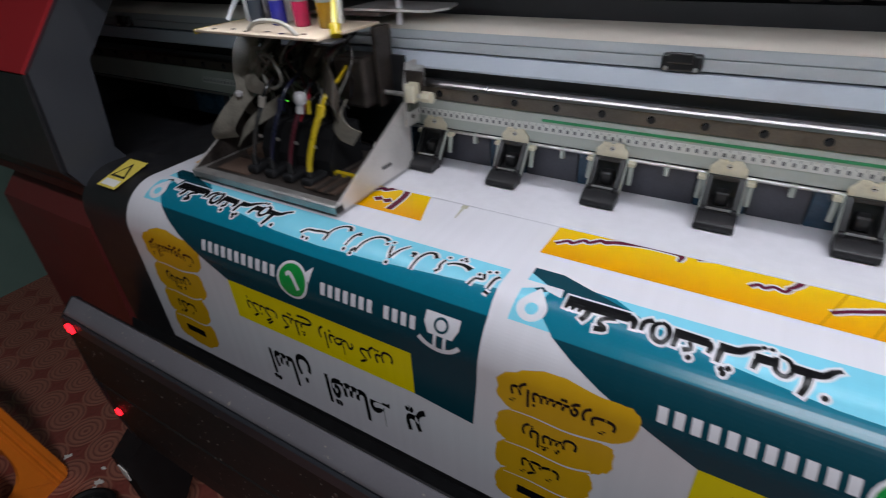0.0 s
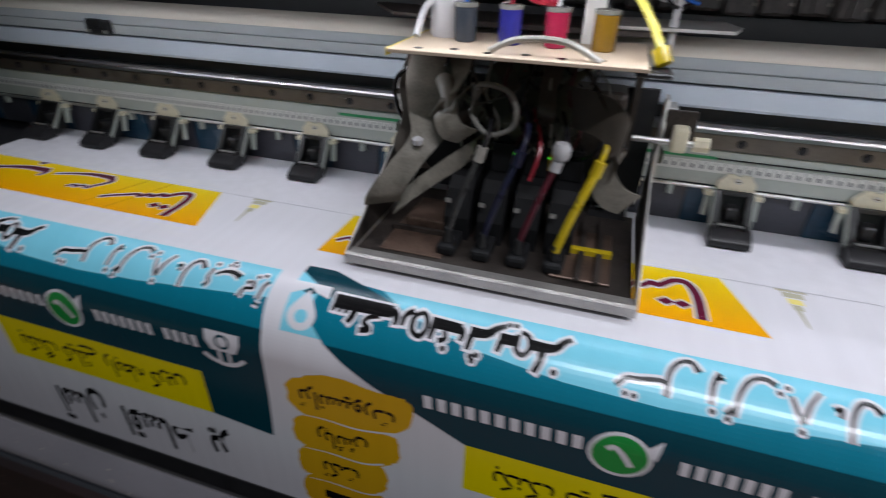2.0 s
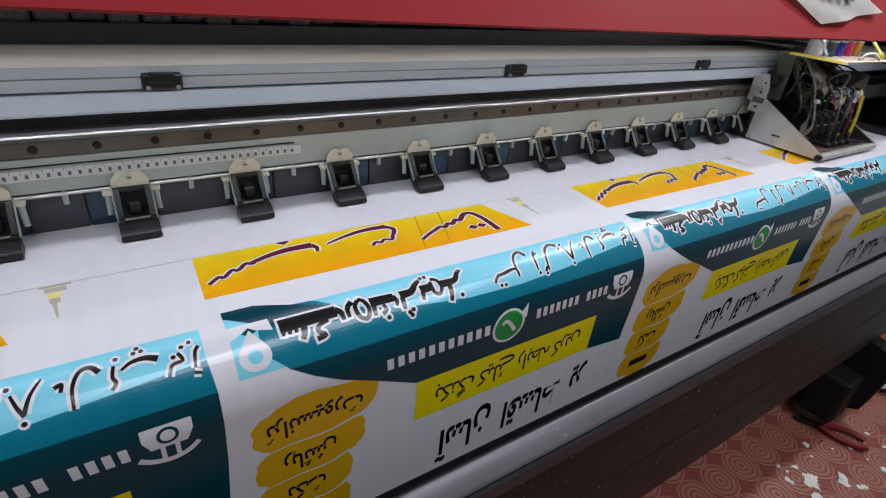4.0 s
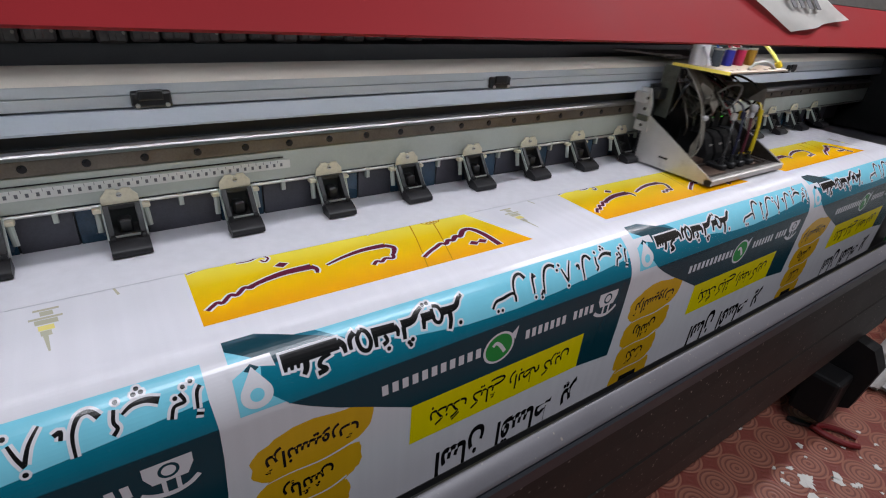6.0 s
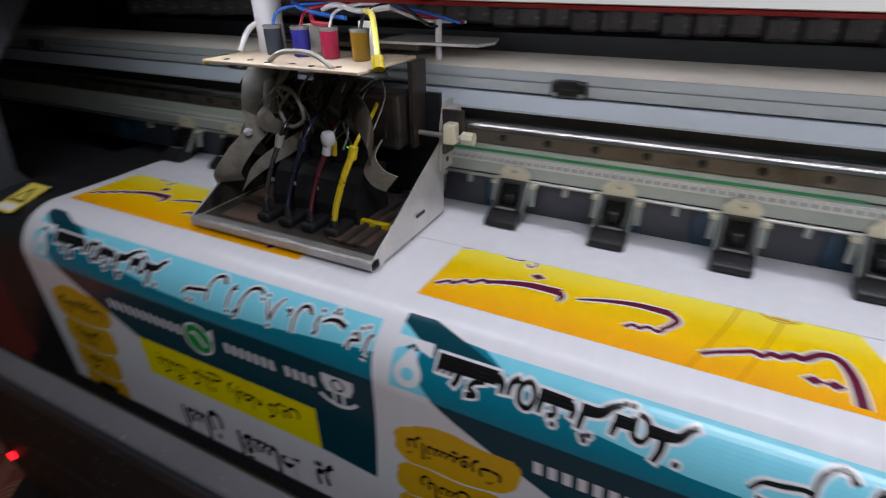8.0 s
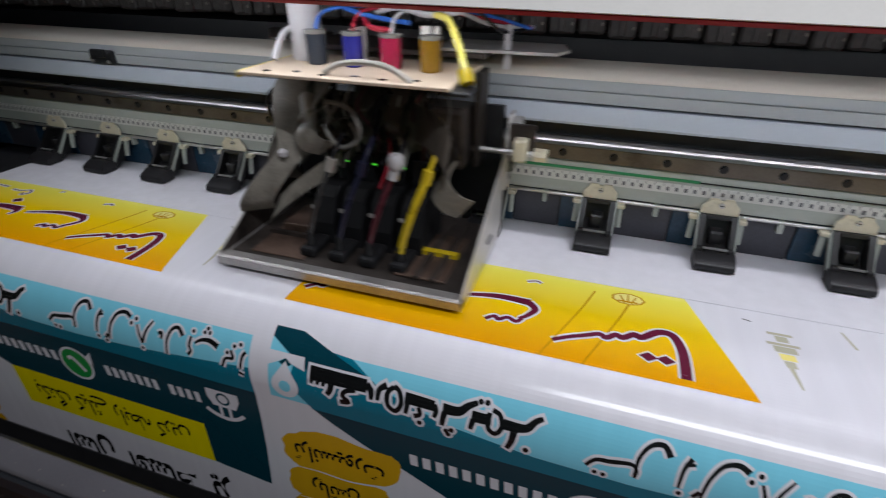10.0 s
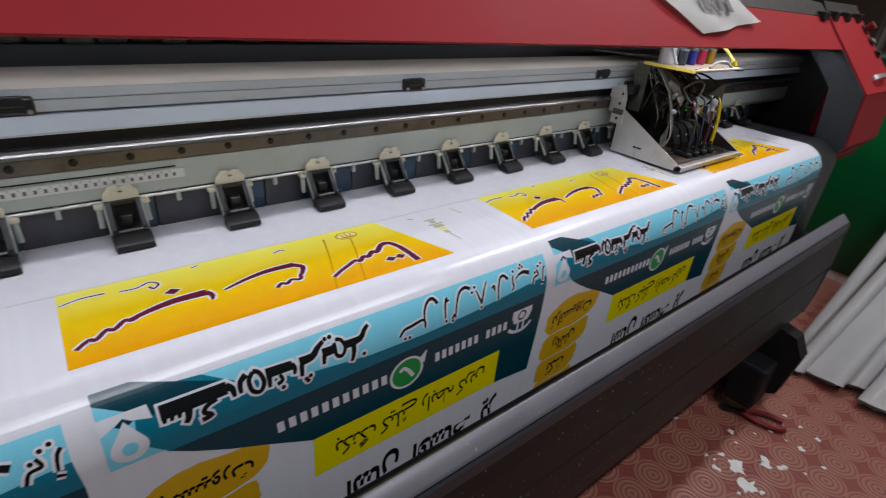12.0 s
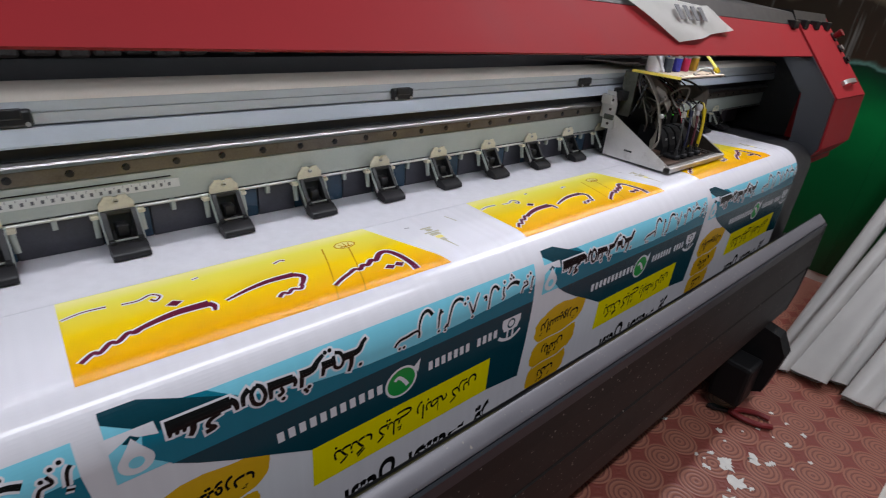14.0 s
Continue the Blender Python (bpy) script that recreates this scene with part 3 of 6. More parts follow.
def end_housing(side):
    """side -1: the one at the dark end, +1: the one at the lit end."""
    x_in = -1.465 if side < 0 else 1.855
    x_out = -1.95 if side < 0 else 2.18
    a, b = min(x_in, x_out), max(x_in, x_out)
    t = thing("end_housing", ("red and black end housing with handle, in shade" if side < 0 else "red end housing with emergency button and hinges"), "printer housing")
    e = side * 0.012
    plate = [(-0.133, 0.347), (-0.302, 0.160), (-0.312, 0.005), (-0.295, -0.03), (-0.20, -0.03), (-0.228, 0.02), (-0.212, 0.160), (-0.10, 0.285), (-0.05, 0.36)]
    part("inner_plate", bm_prism(plate, x_in, x_in + e), M_GREYPAINT, t, "dark grey inner side plate")
    xi = x_in + e
    part("sloped_panel", bm_prism([(-0.128, 0.357), (-0.134, 0.355), (-0.308, 0.160), (-0.302, 0.156), (-0.122, 0.352)], min(xi, x_out), max(xi, x_out)), M_RED, t, "red sloped panel")
    low = M_BLKMET if side < 0 else M_RED
    face = [(-0.306, 0.157), (-0.318, 0.005), (-0.29, -0.035), (-0.28, -0.03), (-0.305, 0.005), (-0.296, 0.157)]
    x_face = x_out if side > 0 else x_out + 0.062
    part("front_panel", bm_prism(face, min(xi, x_face), max(xi, x_face)), low, t, "red front panel" if side > 0 else "black front panel")
    if side < 0:
        part("corner_panel", bm_prism([(y - 0.004, z) for y, z in face], x_out, x_face - 0.004), M_RED, t, "red corner strip")
    part("top_panel", bm_prism([(-0.127, 0.358), (-0.105, 0.392), (0.3, 0.41), (0.3, 0.40), (-0.1, 0.38)], min(xi, x_out), max(xi, x_out)), M_BLKMET, t, "black top cover")
    outer = [(-0.130, 0.356), (-0.306, 0.160), (-0.316, 0.005), (-0.29, -0.034), (0.3, -0.034), (0.3, 0.405), (-0.103, 0.388)]
    part("outer_side", bm_prism(outer, x_out, x_out + side * 0.012), M_RED, t, "red outer side wall")
    # Black liners are added so that the housing's inside looks unlit.
    part("side_liner", bm_box(min(x_out - side * 0.006, x_out - side * 0.001), max(x_out - side * 0.006, x_out - side * 0.001), -0.12, 0.285, -0.03, 0.36), M_BLKMET, t, "added black liner that darkens the housing's inside")
    part("panel_liner", bm_prism([(-0.118, 0.345), (-0.122, 0.349), (-0.298, 0.156), (-0.306, 0.005), (-0.302, 0.005), (-0.292, 0.154)], min(xi + side * 0.002, x_out - side * 0.002), max(xi + side * 0.002, x_out - side * 0.002)), M_BLKMET, t, "added black liner that darkens the housing's inside")
    part("floor_pan", bm_box(a, b, -0.285, 0.3, -0.042, -0.030), M_BLKMET, t)
    # the flange at the -1 end is a darker red than at the +1 end
    part("bottom_flange", bm_box(a + 0.02, b - 0.02, -0.285, -0.18, -0.062, -0.0425, 0.003), M_DARKERRED if side < 0 else M_RED, t, "red folded flange")
    part("rear_wall", bm_box(a, b, 0.288, 0.3, -0.03, 0.40), M_BLKMET, t)
    d = Vector((0, -0.676, -0.737)).normalized()
    hx = (x_in + x_out) / 2 + (0.02 if side > 0 else 0.035)
    # bent strip handle on the sloped panel
    rise = 0.045 if side > 0 else 0.028
    hc = Vector((hx, -0.306 + rise * 0.676, 0.16 + rise * 0.737))
    nrm = Vector((0, -0.737, 0.676)).normalized()
    part("handle", bm_ribbon([hc + Vector((-0.055, 0, 0)), hc + Vector((-0.045, 0, 0)) + nrm * 0.018, hc + Vector((0.045, 0, 0)) + nrm * 0.018, hc + Vector((0.055, 0, 0))], -d * 0.014, 0.0012), M_SILVER, t, "bright bent metal handle", smooth=True)
    # buttons near the outer edge
    for k, (dz, r, mt) in enumerate(((0.09, 0.013, M_REDGRIP if side > 0 else M_TUBEB), (0.045, 0.010, M_SILVER), (0.0, 0.010, M_WHITEPL if side < 0 else M_BLKPL))):
        drop = 0.070 if side < 0 else 0.0
        p = Vector((x_out - side * 0.03, -0.22 + (dz - drop) * 0.676, 0.2537 + (dz - drop) * 0.737)) + nrm * 0.003
        bt = part("button_ring", bm_cyl(p, p + nrm * 0.006, r + 0.004, segs=16), M_BLKPL, t)
        part("button_cap", bm_cyl(p + nrm * 0.006, p + nrm * (0.03 if k == 0 else 0.012), r * 0.7, r, segs=16), mt, bt)
        q = p + Vector((side * -0.045, 0, 0)) - nrm * 0.003
        part("button_label", bm_cyl(q, q + nrm * 0.0012, 0.012, segs=6), M_PAPER, t)
    for k in range(3):
        x = x_in + side * (0.04 + 0.11 * k)
        part("hinge", bm_box(x - 0.018, x + 0.018, -0.150, -0.115, 0.342, 0.368, 0.003), M_BLKPL, t, "black hinge")
    if side > 0:
        t.matrix_basis = pose(0, 0, -0.016)
    return t


def lower_frame():
    t = thing("printer_stand", "dark grey front panel, slotted bar and legs under the printer", "printer stand")
    X0, X1 = -1.492, 1.885
    part("heater_bar", bm_prism([(-0.3795, -0.226), (-0.3795, -0.2135), (-0.3825, -0.2105), (-0.386, -0.2112), (-0.4035, -0.2265), (-0.4060, -0.2295), (-0.4065, -0.2330), (-0.4030, -0.2375), (-0.390, -0.240)], X0, X1), M_LIP, t, "pale grey painted bar in front of the slot", smooth=True)
    # Black stands in for the shadow between the sheet and the bar.
    part("bar_backing", bm_prism([(-0.3785, -0.228), (-0.3785, -0.2155), (-0.3745, -0.2175), (-0.366, -0.30), (-0.372, -0.30)], X0 + 0.004, X1 - 0.004), M_BLKPL, t, "inner side of the slot, blackened for its shadow")
    part("bar_edge", bm_prism([(-0.4035, -0.2385), (-0.4085, -0.2335), (-0.4115, -0.2380), (-0.4115, -0.262), (-0.4035, -0.262)], X0, X1), M_GREYPAINT, t, "dark folded edge below the bar")
    upper = part("front_panel", bm_prism([(-0.4025, -0.2625), (-0.4110, -0.2625), (-0.4135, -0.30), (-0.4150, -0.388), (-0.4090, -0.394), (-0.4025, -0.392)], X0, X1), M_GUNMET, t, "dark grey upper front panel")
    part("lower_panel", bm_prism([(-0.4025, -0.396), (-0.4085, -0.396), (-0.4135, -0.402), (-0.4125, -0.50), (-0.4050, -0.572), (-0.3950, -0.578), (-0.3950, -0.568), (-0.4025, -0.50)], X0 + 0.008, X1 - 0.010), M_GUNMET, t, "dark grey lower front panel")
    # Added strip: blacks out the sheet where it enters the slot's shadow.
    part("slot_shadow_strip", bm_prism([(-0.3165, -0.297), (-0.3185, -0.2955), (-0.3300, -0.330), (-0.345, -0.345), (-0.345, -0.350), (-0.326, -0.336)], -1.47, 1.86), M_BLKPL, t, "black strip standing in for the shadow in the slot")
    part("slot_floor", bm_box(-1.47, 1.86, -0.374, -0.300, -0.362, -0.350), M_BLKMET, t)
    cap = [(-0.372, -0.218), (-0.3825, -0.2095), (-0.4075, -0.2320), (-0.4125, -0.238), (-0.4165, -0.388), (-0.4140, -0.50), (-0.4060, -0.574), (-0.33, -0.574), (-0.33, -0.32), (-0.366, -0.25)]
    part("end_cap", bm_prism(cap, X0 - 0.006, X0), M_BLKMET, t)
    part("end_cap", bm_prism(cap, X1, X1 + 0.006), M_BLKMET, t)
    for k in range(7):
        x = -1.40 + 0.53 * k
        part("panel_screw", bm_cyl((x, -0.4130, -0.281), (x, -0.4115, -0.281), 0.0035, segs=10), M_INKED, upper)
    for x in (-1.35, 1.75):
        part("leg", bm_box(x - 0.05, x + 0.05, -0.12, 0.12, FLOOR_Z + 0.06, -0.1), M_BLKMET, t)
        part("foot_beam", bm_box(x - 0.06, x + 0.06, -0.33, 0.42, FLOOR_Z + 0.02, FLOOR_Z + 0.1, 0.01), M_BLKMET, t)
        for y in (-0.26, 0.34):
            part("castor", bm_cyl((x - 0.02, y, FLOOR_Z + 0.03), (x + 0.02, y, FLOOR_Z + 0.03), 0.03, segs=16), M_BLKPL, t)
    part("cross_beam", bm_box(-1.4, 1.8, -0.05, 0.05, -0.62, -0.5), M_BLKMET, t)
    # indicator lamps near the end of the front panel
    for x, y, z, r in ((-1.472, -0.4110, -0.251, 0.0085), (-1.465, -0.4125, -0.464, 0.0065)):
        lamp = part("indicator_lamp", bm_box(x - r, x + r, y - 0.008, y, z - r, z + r, 0.002), M_LEDRED, t, "red glowing indicator lamp")
        part("lamp_collar", bm_box(x - r - 0.003, x + r + 0.003, y - 0.002, y, z - r - 0.003, z + r + 0.003, 0.001, segs=1), M_BLKPL, lamp)
    # take-up bracket at the lit end
    part("take_up_bracket", bm_prism([(-0.455, -0.580), (-0.36, -0.56), (-0.34, -0.72), (-0.40, -0.845), (-0.47, -0.80), (-0.49, -0.64)], 1.69, 1.75), M_SOOT, t, "black take-up roller bracket")
    tail = part("take_up_bracket", bm_prism([(-0.40, -0.585), (-0.34, -0.56), (-0.33, -0.76), (-0.39, -0.84), (-0.445, -0.80), (-0.450, -0.62)], -1.545, -1.485), M_SOOT, t, "black take-up roller bracket")
    part("hanging_tag", bm_prism([(-1.520, -0.628), (-1.494, -0.634), (-1.498, -0.668), (-1.508, -0.676), (-1.522, -0.662)], -0.4535, -0.4515, axis="y"), M_PAPER, tail, "white paper tag")
    part("take_up_motor", bm_box(1.58, 1.69, -0.445, -0.34, -0.84, -0.68, 0.012), M_SOOT, t)
    part("bracket_body", bm_prism([(-0.10, -0.045), (-0.24, -0.06), (-0.30, -0.12), (-0.31, -0.62), (0.1, -0.62), (0.1, -0.045)], -1.85, -1.52), M_DARKERRED, t, "dark red cabinet under the housing")
    return t


def warning_label():
    t = thing("warning_label", "yellow warning triangle label on the black platen end", "warning label")
    bm = bm_box(-0.024, 0.024, -0.034, 0.034, 0, 0.0008)
    card = part("card", bm, M_WARN, t)
    tri = bmesh.new()
    bm_prism([(-0.019, -0.010), (0.019, -0.010), (0.0, 0.025)], 0.0009, 0.0013, bm=tri, axis="z")
    s = part("triangle", tri, M_TUBEK, card)
    tri = bmesh.new()
    bm_prism([(-0.013, -0.006), (0.013, -0.006), (0.0, 0.017)], 0.0014, 0.0017, bm=tri, axis="z")
    part("triangle_field", tri, M_WARN, card)
    part("text_bar", bm_box(-0.019, 0.019, -0.030, -0.016, 0.0009, 0.0013), M_PAPER, card)
    t.matrix_basis = pose(-1.397, -0.264, -0.0035, 16, 0, 0)


# ---- the printed vinyl ----
PITCH, PANEL0, STRIP = 0.6105, -1.316, 0.004
V_MIN, V_MAX = -0.174, 0.39
ART = []      # (material, height, three (u, v) corners)
COUNT = [0]


def tri(material, layer, a, b, c):
    ART.append((material, layer * 6e-5 + (COUNT[0] % 24) * 2e-6, (a, b, c)))


def poly(material, layer, pts):
    from mathutils.geometry import tessellate_polygon
    COUNT[0] += 1
    P = [Vector((p[0], p[1], 0)) for p in pts]
    for t in tessellate_polygon([P]):
        tri(material, layer, *[(P[i].x, P[i].y) for i in t])


def disc(material, layer, u, v, r, n=20, r2=None):
    poly(material, layer, [(u + r * math.cos(2 * math.pi * k / n), v + (r2 or r) * math.sin(2 * math.pi * k / n)) for k in range(n)])


def stroke(material, layer, pts, w0, w1=None, n=5):
    """A bent bar of changing width."""
    P = spline([(p[0], p[1], 0) for p in pts], n)
    L, Rr = [], []
    for i, p in enumerate(P):
        d = (P[min(i + 1, len(P) - 1)] - P[max(i - 1, 0)])
        d = d.normalized() if d.length > 1e-9 else Vector((1, 0, 0))
        t = i / (len(P) - 1)
        w = (w0 + ((w0 if w1 is None else w1) - w0) * t) / 2
        L.append((p.x - d.y * w, p.y + d.x * w))
        Rr.append((p.x + d.y * w, p.y - d.x * w))
    for i in range(len(P) - 1):
        COUNT[0] += 1
        tri(material, layer, L[i], L[i + 1], Rr[i + 1])
        tri(material, layer, L[i], Rr[i + 1], Rr[i])


def bar(material, layer, u0, u1, v0, v1, slant=0.0):
    poly(material, layer, [(u0, v0), (u1, v0), (u1 + slant, v1), (u0 + slant, v1)])


def lettering(material, layer, glyphs, u0, u1, v0, v1, bold=0.0, turn=0.0):
    """Letters seen upside down: their line runs against u, their heads point along v."""
    c = bpy.data.curves.new("lettering", "FONT")
    c.body, c.resolution_u, c.offset = glyphs, 3, bold
    ob = bpy.data.objects.new("lettering", c)
    me = bpy.data.meshes.new_from_object(ob)
    xs, ys = [v.co.x for v in me.vertices], [v.co.y for v in me.vertices]
    if not xs:
        return
    ax, bx, ay, by = min(xs), max(xs), min(ys), max(ys)
    me.calc_loop_triangles()
    COUNT[0] += 1

    def q(i):
        p = me.vertices[i].co
        s, r = (p.x - ax) / (bx - ax), (p.y - ay) / (by - ay)
        return (u1 - s * (u1 - u0), v0 + r * (v1 - v0) + turn * s)
    for t in me.loop_triangles:
        tri(material, layer, *[q(i) for i in t.vertices])
    bpy.data.objects.remove(ob)
    bpy.data.meshes.remove(me)
    bpy.data.curves.remove(c)


def panel(x):
    U = lambda pts: [(x + a, b) for a, b in pts]
    # orange band with its slanted end
    poly(M_SUN, 1, U([(0.0, 0.0), (0.449, 0.0), (0.386, -0.174), (0.004, -0.174)]))
    for a in (0.295, 0.334):
        stroke(M_LINE, 2, U([(a - 0.028, 0.0), (a, -0.075), (a + 0.014, -0.12)]), 0.0012, 0.0022)
    # maroon script, bent bars with pale rims
    def script(pts, w0, w1):
        stroke(M_VINYL, 2, U(pts), w0 + 0.0045, w1 + 0.004)
        stroke(M_MAROON, 3, U(pts), w0, w1)
    script([(0.009, -0.026), (0.021, -0.037), (0.026, -0.034), (0.037, -0.046), (0.043, -0.043), (0.054, -0.054), (0.060, -0.051), (0.066, -0.055)], 0.005, 0.006)
    script([(0.060, -0.053), (0.082, -0.061), (0.106, -0.066), (0.138, -0.066)], 0.006, 0.013)
    script([(0.136, -0.066), (0.141, -0.058), (0.139, -0.048)], 0.010, 0.003)
    script([(0.156, -0.061), (0.184, -0.071), (0.214, -0.077), (0.246, -0.076)], 0.003, 0.011)
    script([(0.244, -0.076), (0.253, -0.066), (0.247, -0.053), (0.240, -0.046)], 0.009, 0.004)
    script([(0.208, -0.035), (0.216, -0.042), (0.221, -0.038), (0.229, -0.044), (0.238, -0.040), (0.243, -0.047)], 0.005, 0.005)
    script([(0.276, -0.024), (0.290, -0.033), (0.306, -0.041), (0.318, -0.047), (0.324, -0.043), (0.333, -0.051), (0.339, -0.048), (0.350, -0.057), (0.356, -0.054), (0.372, -0.068), (0.385, -0.066), (0.392, -0.044), (0.393, -0.008)], 0.005, 0.0095)
    for a, b in ((0.107, -0.086), (0.362, -0.028), (0.377, -0.028)):
        poly(M_VINYL, 2, U([(a - 0.0105, b), (a, b - 0.0085), (a + 0.0105, b), (a, b + 0.0085)]))
        poly(M_MAROON, 3, U([(a - 0.0085, b), (a, b - 0.0065), (a + 0.0085, b), (a, b + 0.0065)]))
    script([(0.060, -0.113), (0.076, -0.112), (0.090, -0.118), (0.098, -0.110), (0.092, -0.102), (0.088, -0.108)], 0.002, 0.003)
    script([(0.004, -0.112), (0.024, -0.118), (0.046, -0.117)], 0.0014, 0.0026)
    script([(0.236, -0.115), (0.246, -0.119), (0.252, -0.116)], 0.002, 0.002)
    script([(0.138, -0.128), (0.146, -0.130)], 0.0016, 0.0016)
    # small pale emblem on the band and the syringe figures on the white
    for r, m_ in ((0.0175, M_LINE), (0.0150, M_PALEY)):
        disc(m_, 3 if m_ is M_LINE else 4, x + 0.343, -0.116, r, 9, r * 0.62)
    for a in (-0.008, 0.0, 0.008):
        stroke(M_LINE, 5, U([(0.343 + a, -0.124 + abs(a) * 0.4), (0.343 + a * 0.4, -0.108)]), 0.0014, 0.0022)
    bar(M_LINE, 5.2, x + 0.333, x + 0.353, -0.112, -0.1095)
    su = x + 0.482
    for b, w in ((-0.104, 0.022), (-0.088, 0.028)):
        bar(M_FAINT, 2, su - w / 2, su + w / 2, b, b + 0.004)
    for b, w, m_ in ((-0.099, 0.011, M_FAINT), (-0.083, 0.019, M_FAINT), (-0.072, 0.013, M_PALEY), (-0.062, 0.009, M_FAINT)):
        bar(m_, 2, su - w / 2, su + w / 2, b, b + 0.009, 0.001)
    stroke(M_FAINT, 3, [(su, -0.053), (su + 0.003, -0.026)], 0.0045, 0.0016)
    stroke(M_FAINT, 2, [(su + 0.058, -0.125), (su + 0.064, -0.10)], 0.002, 0.003)
    stroke(M_PRINTGREY, 2, [(su - 0.03, -0.118), (su - 0.022, -0.116)], 0.002, 0.002)
    # blue sheet head: pale band, teal band with a wavy edge, dark field
    wave = [(0.596, 0.0800), (0.52, 0.0865), (0.44, 0.0930), (0.36, 0.0965), (0.28, 0.0945), (0.20, 0.0850), (0.13, 0.0660), (0.098, 0.0455)]
    poly(M_LIGHT, 1, U([(0.098, 0.0455), (0.596, 0.0455)] + wave))
    poly(M_DARK, 2, U([(0.0085, 0.030), (0.040, 0.030), (0.066, 0.040), (0.125, 0.062), (0.05, 0.066), (0.0085, 0.041)]))
    poly(M_LIGHT, 1, U([(0.0085, 0.036), (0.055, 0.036), (0.062, 0.108), (0.0085, 0.108)]))
    low = [(0.034, 0.080), (0.040, 0.095), (0.055, 0.110)]
    poly(M_TEAL, 1.5, U([(0.040, 0.042), (0.080, 0.0440)] + wave[::-1] + [(0.599, 0.112), (0.056, 0.112)] + low[::-1]))
    edge = [(0.599, 0.111), (0.599, 0.15), (0.597, 0.20), (0.592, 0.264)]
    curve = [(0.480, 0.2520), (0.203, 0.190), (0.150, 0.163), (0.110, 0.144), (0.078, 0.126), (0.0555, 0.111)]
    poly(M_DARK, 1.2, U(edge + curve))
    # drop emblem
    poly(M_VINYL, 3, U([(0.004, 0.0545), (0.048, 0.0545), (0.050, 0.0685), (0.034, 0.064), (0.027, 0.060), (0.020, 0.064), (0.007, 0.0705)]))
    poly(M_DARK, 3.5, U([(0.020, 0.065), (0.0275, 0.0595), (0.035, 0.065), (0.0275, 0.069)]))
    drop = [(0.0275, 0.0625)] + [(0.0275 + 0.0155 * math.cos(k), 0.0900 + 0.0145 * math.sin(k)) for k in [radians(-28 + 236 * i / 18) for i in range(19)]]
    poly(M_VINYL, 4, U(drop))
    disc(M_LIGHT, 5, x + 0.0275, 0.0905, 0.0068)
    # heavy black head line with a white rim: thick bars with short stems, hooks and dots
    def heavy(g, m_, ly):
        def st(pts, w0, w1=None, n=4, up=0.0):
            P = [Vector((x + p[0], p[1])) for p in pts]
            P[0] += (P[0] - P[1]).normalized() * g
            P[-1] += (P[-1] - P[-2]).normalized() * g
            stroke(m_, ly + up, [(p.x, p.y) for p in P], w0 + 2 * g, (w0 if w1 is None else w1) + 2 * g, n)
        st([(0.056, 0.0675), (0.090, 0.0672), (0.117, 0.0668)], 0.0150, 0.0130)
        st([(0.116, 0.0655), (0.1215, 0.0700), (0.1225, 0.0790)], 0.0090, 0.0040)
        for k in range(3):
            st([(0.0590 + 0.0065 * k, 0.0720), (0.0580 + 0.0065 * k, 0.0785)], 0.0055, 0.0030, up=0.2)
        st([(0.0800, 0.0700), (0.0790, 0.0800), (0.0755, 0.0865)], 0.0075, 0.0050, up=0.2)
        st([(0.1060, 0.0740), (0.0960, 0.0770), (0.0925, 0.0830), (0.0990, 0.0885), (0.0895, 0.0905)], 0.0045, 0.0055, up=0.3)
        st([(0.1290, 0.0780), (0.1300, 0.0670), (0.1370, 0.0610)], 0.0040, 0.0070, up=0.2)
        st([(0.1440, 0.0610), (0.1385, 0.0680), (0.1400, 0.0800), (0.1480, 0.0840), (0.1530, 0.0750), (0.1500, 0.0640), (0.1440, 0.0600)], 0.0050, 0.0048, up=0.4)
        st([(0.1560, 0.0680), (0.1730, 0.0685), (0.1850, 0.0690)], 0.0112, 0.0100)
        st([(0.1840, 0.0680), (0.1870, 0.0740), (0.1855, 0.0800)], 0.0070, 0.0035, up=0.2)
        st([(0.1590, 0.0720), (0.1580, 0.0840)], 0.0060, 0.0040, up=0.3)
        st([(0.1700, 0.0740), (0.1720, 0.0810), (0.1660, 0.0840)], 0.0040, 0.0050, up=0.3)
        st([(0.1930, 0.0690), (0.2080, 0.0680), (0.2160, 0.0610), (0.2240, 0.0560)], 0.0105, 0.0045)
        st([(0.1950, 0.0720), (0.1935, 0.0860)], 0.0060, 0.0045, up=0.3)
        st([(0.2200, 0.0690), (0.2300, 0.0690), (0.2380, 0.0685)], 0.0105, 0.0095)
        st([(0.2220, 0.0720), (0.2200, 0.0820)], 0.0060, 0.0040, up=0.3)
        st([(0.2360, 0.0620), (0.2360, 0.0760), (0.2430, 0.0800), (0.2480, 0.0720), (0.2450, 0.0620), (0.2380, 0.0590)], 0.0046, 0.0044, up=0.4)
        st([(0.2490, 0.0690), (0.2620, 0.0690), (0.2700, 0.0670), (0.2760, 0.0600), (0.2820, 0.0560)], 0.0100, 0.0042)
        st([(0.2590, 0.0700), (0.2580, 0.0820), (0.2545, 0.0920)], 0.0070, 0.0045, up=0.3)
        for a_, b_ in ((0.1720, 0.0900), (0.1980, 0.0910), (0.2030, 0.0890), (0.2000, 0.0945), (0.2265, 0.0545), (0.2325, 0.0540), (0.2710, 0.0885)):
            disc(m_, ly + 0.6, x + a_, b_, 0.0027 + g, 8)

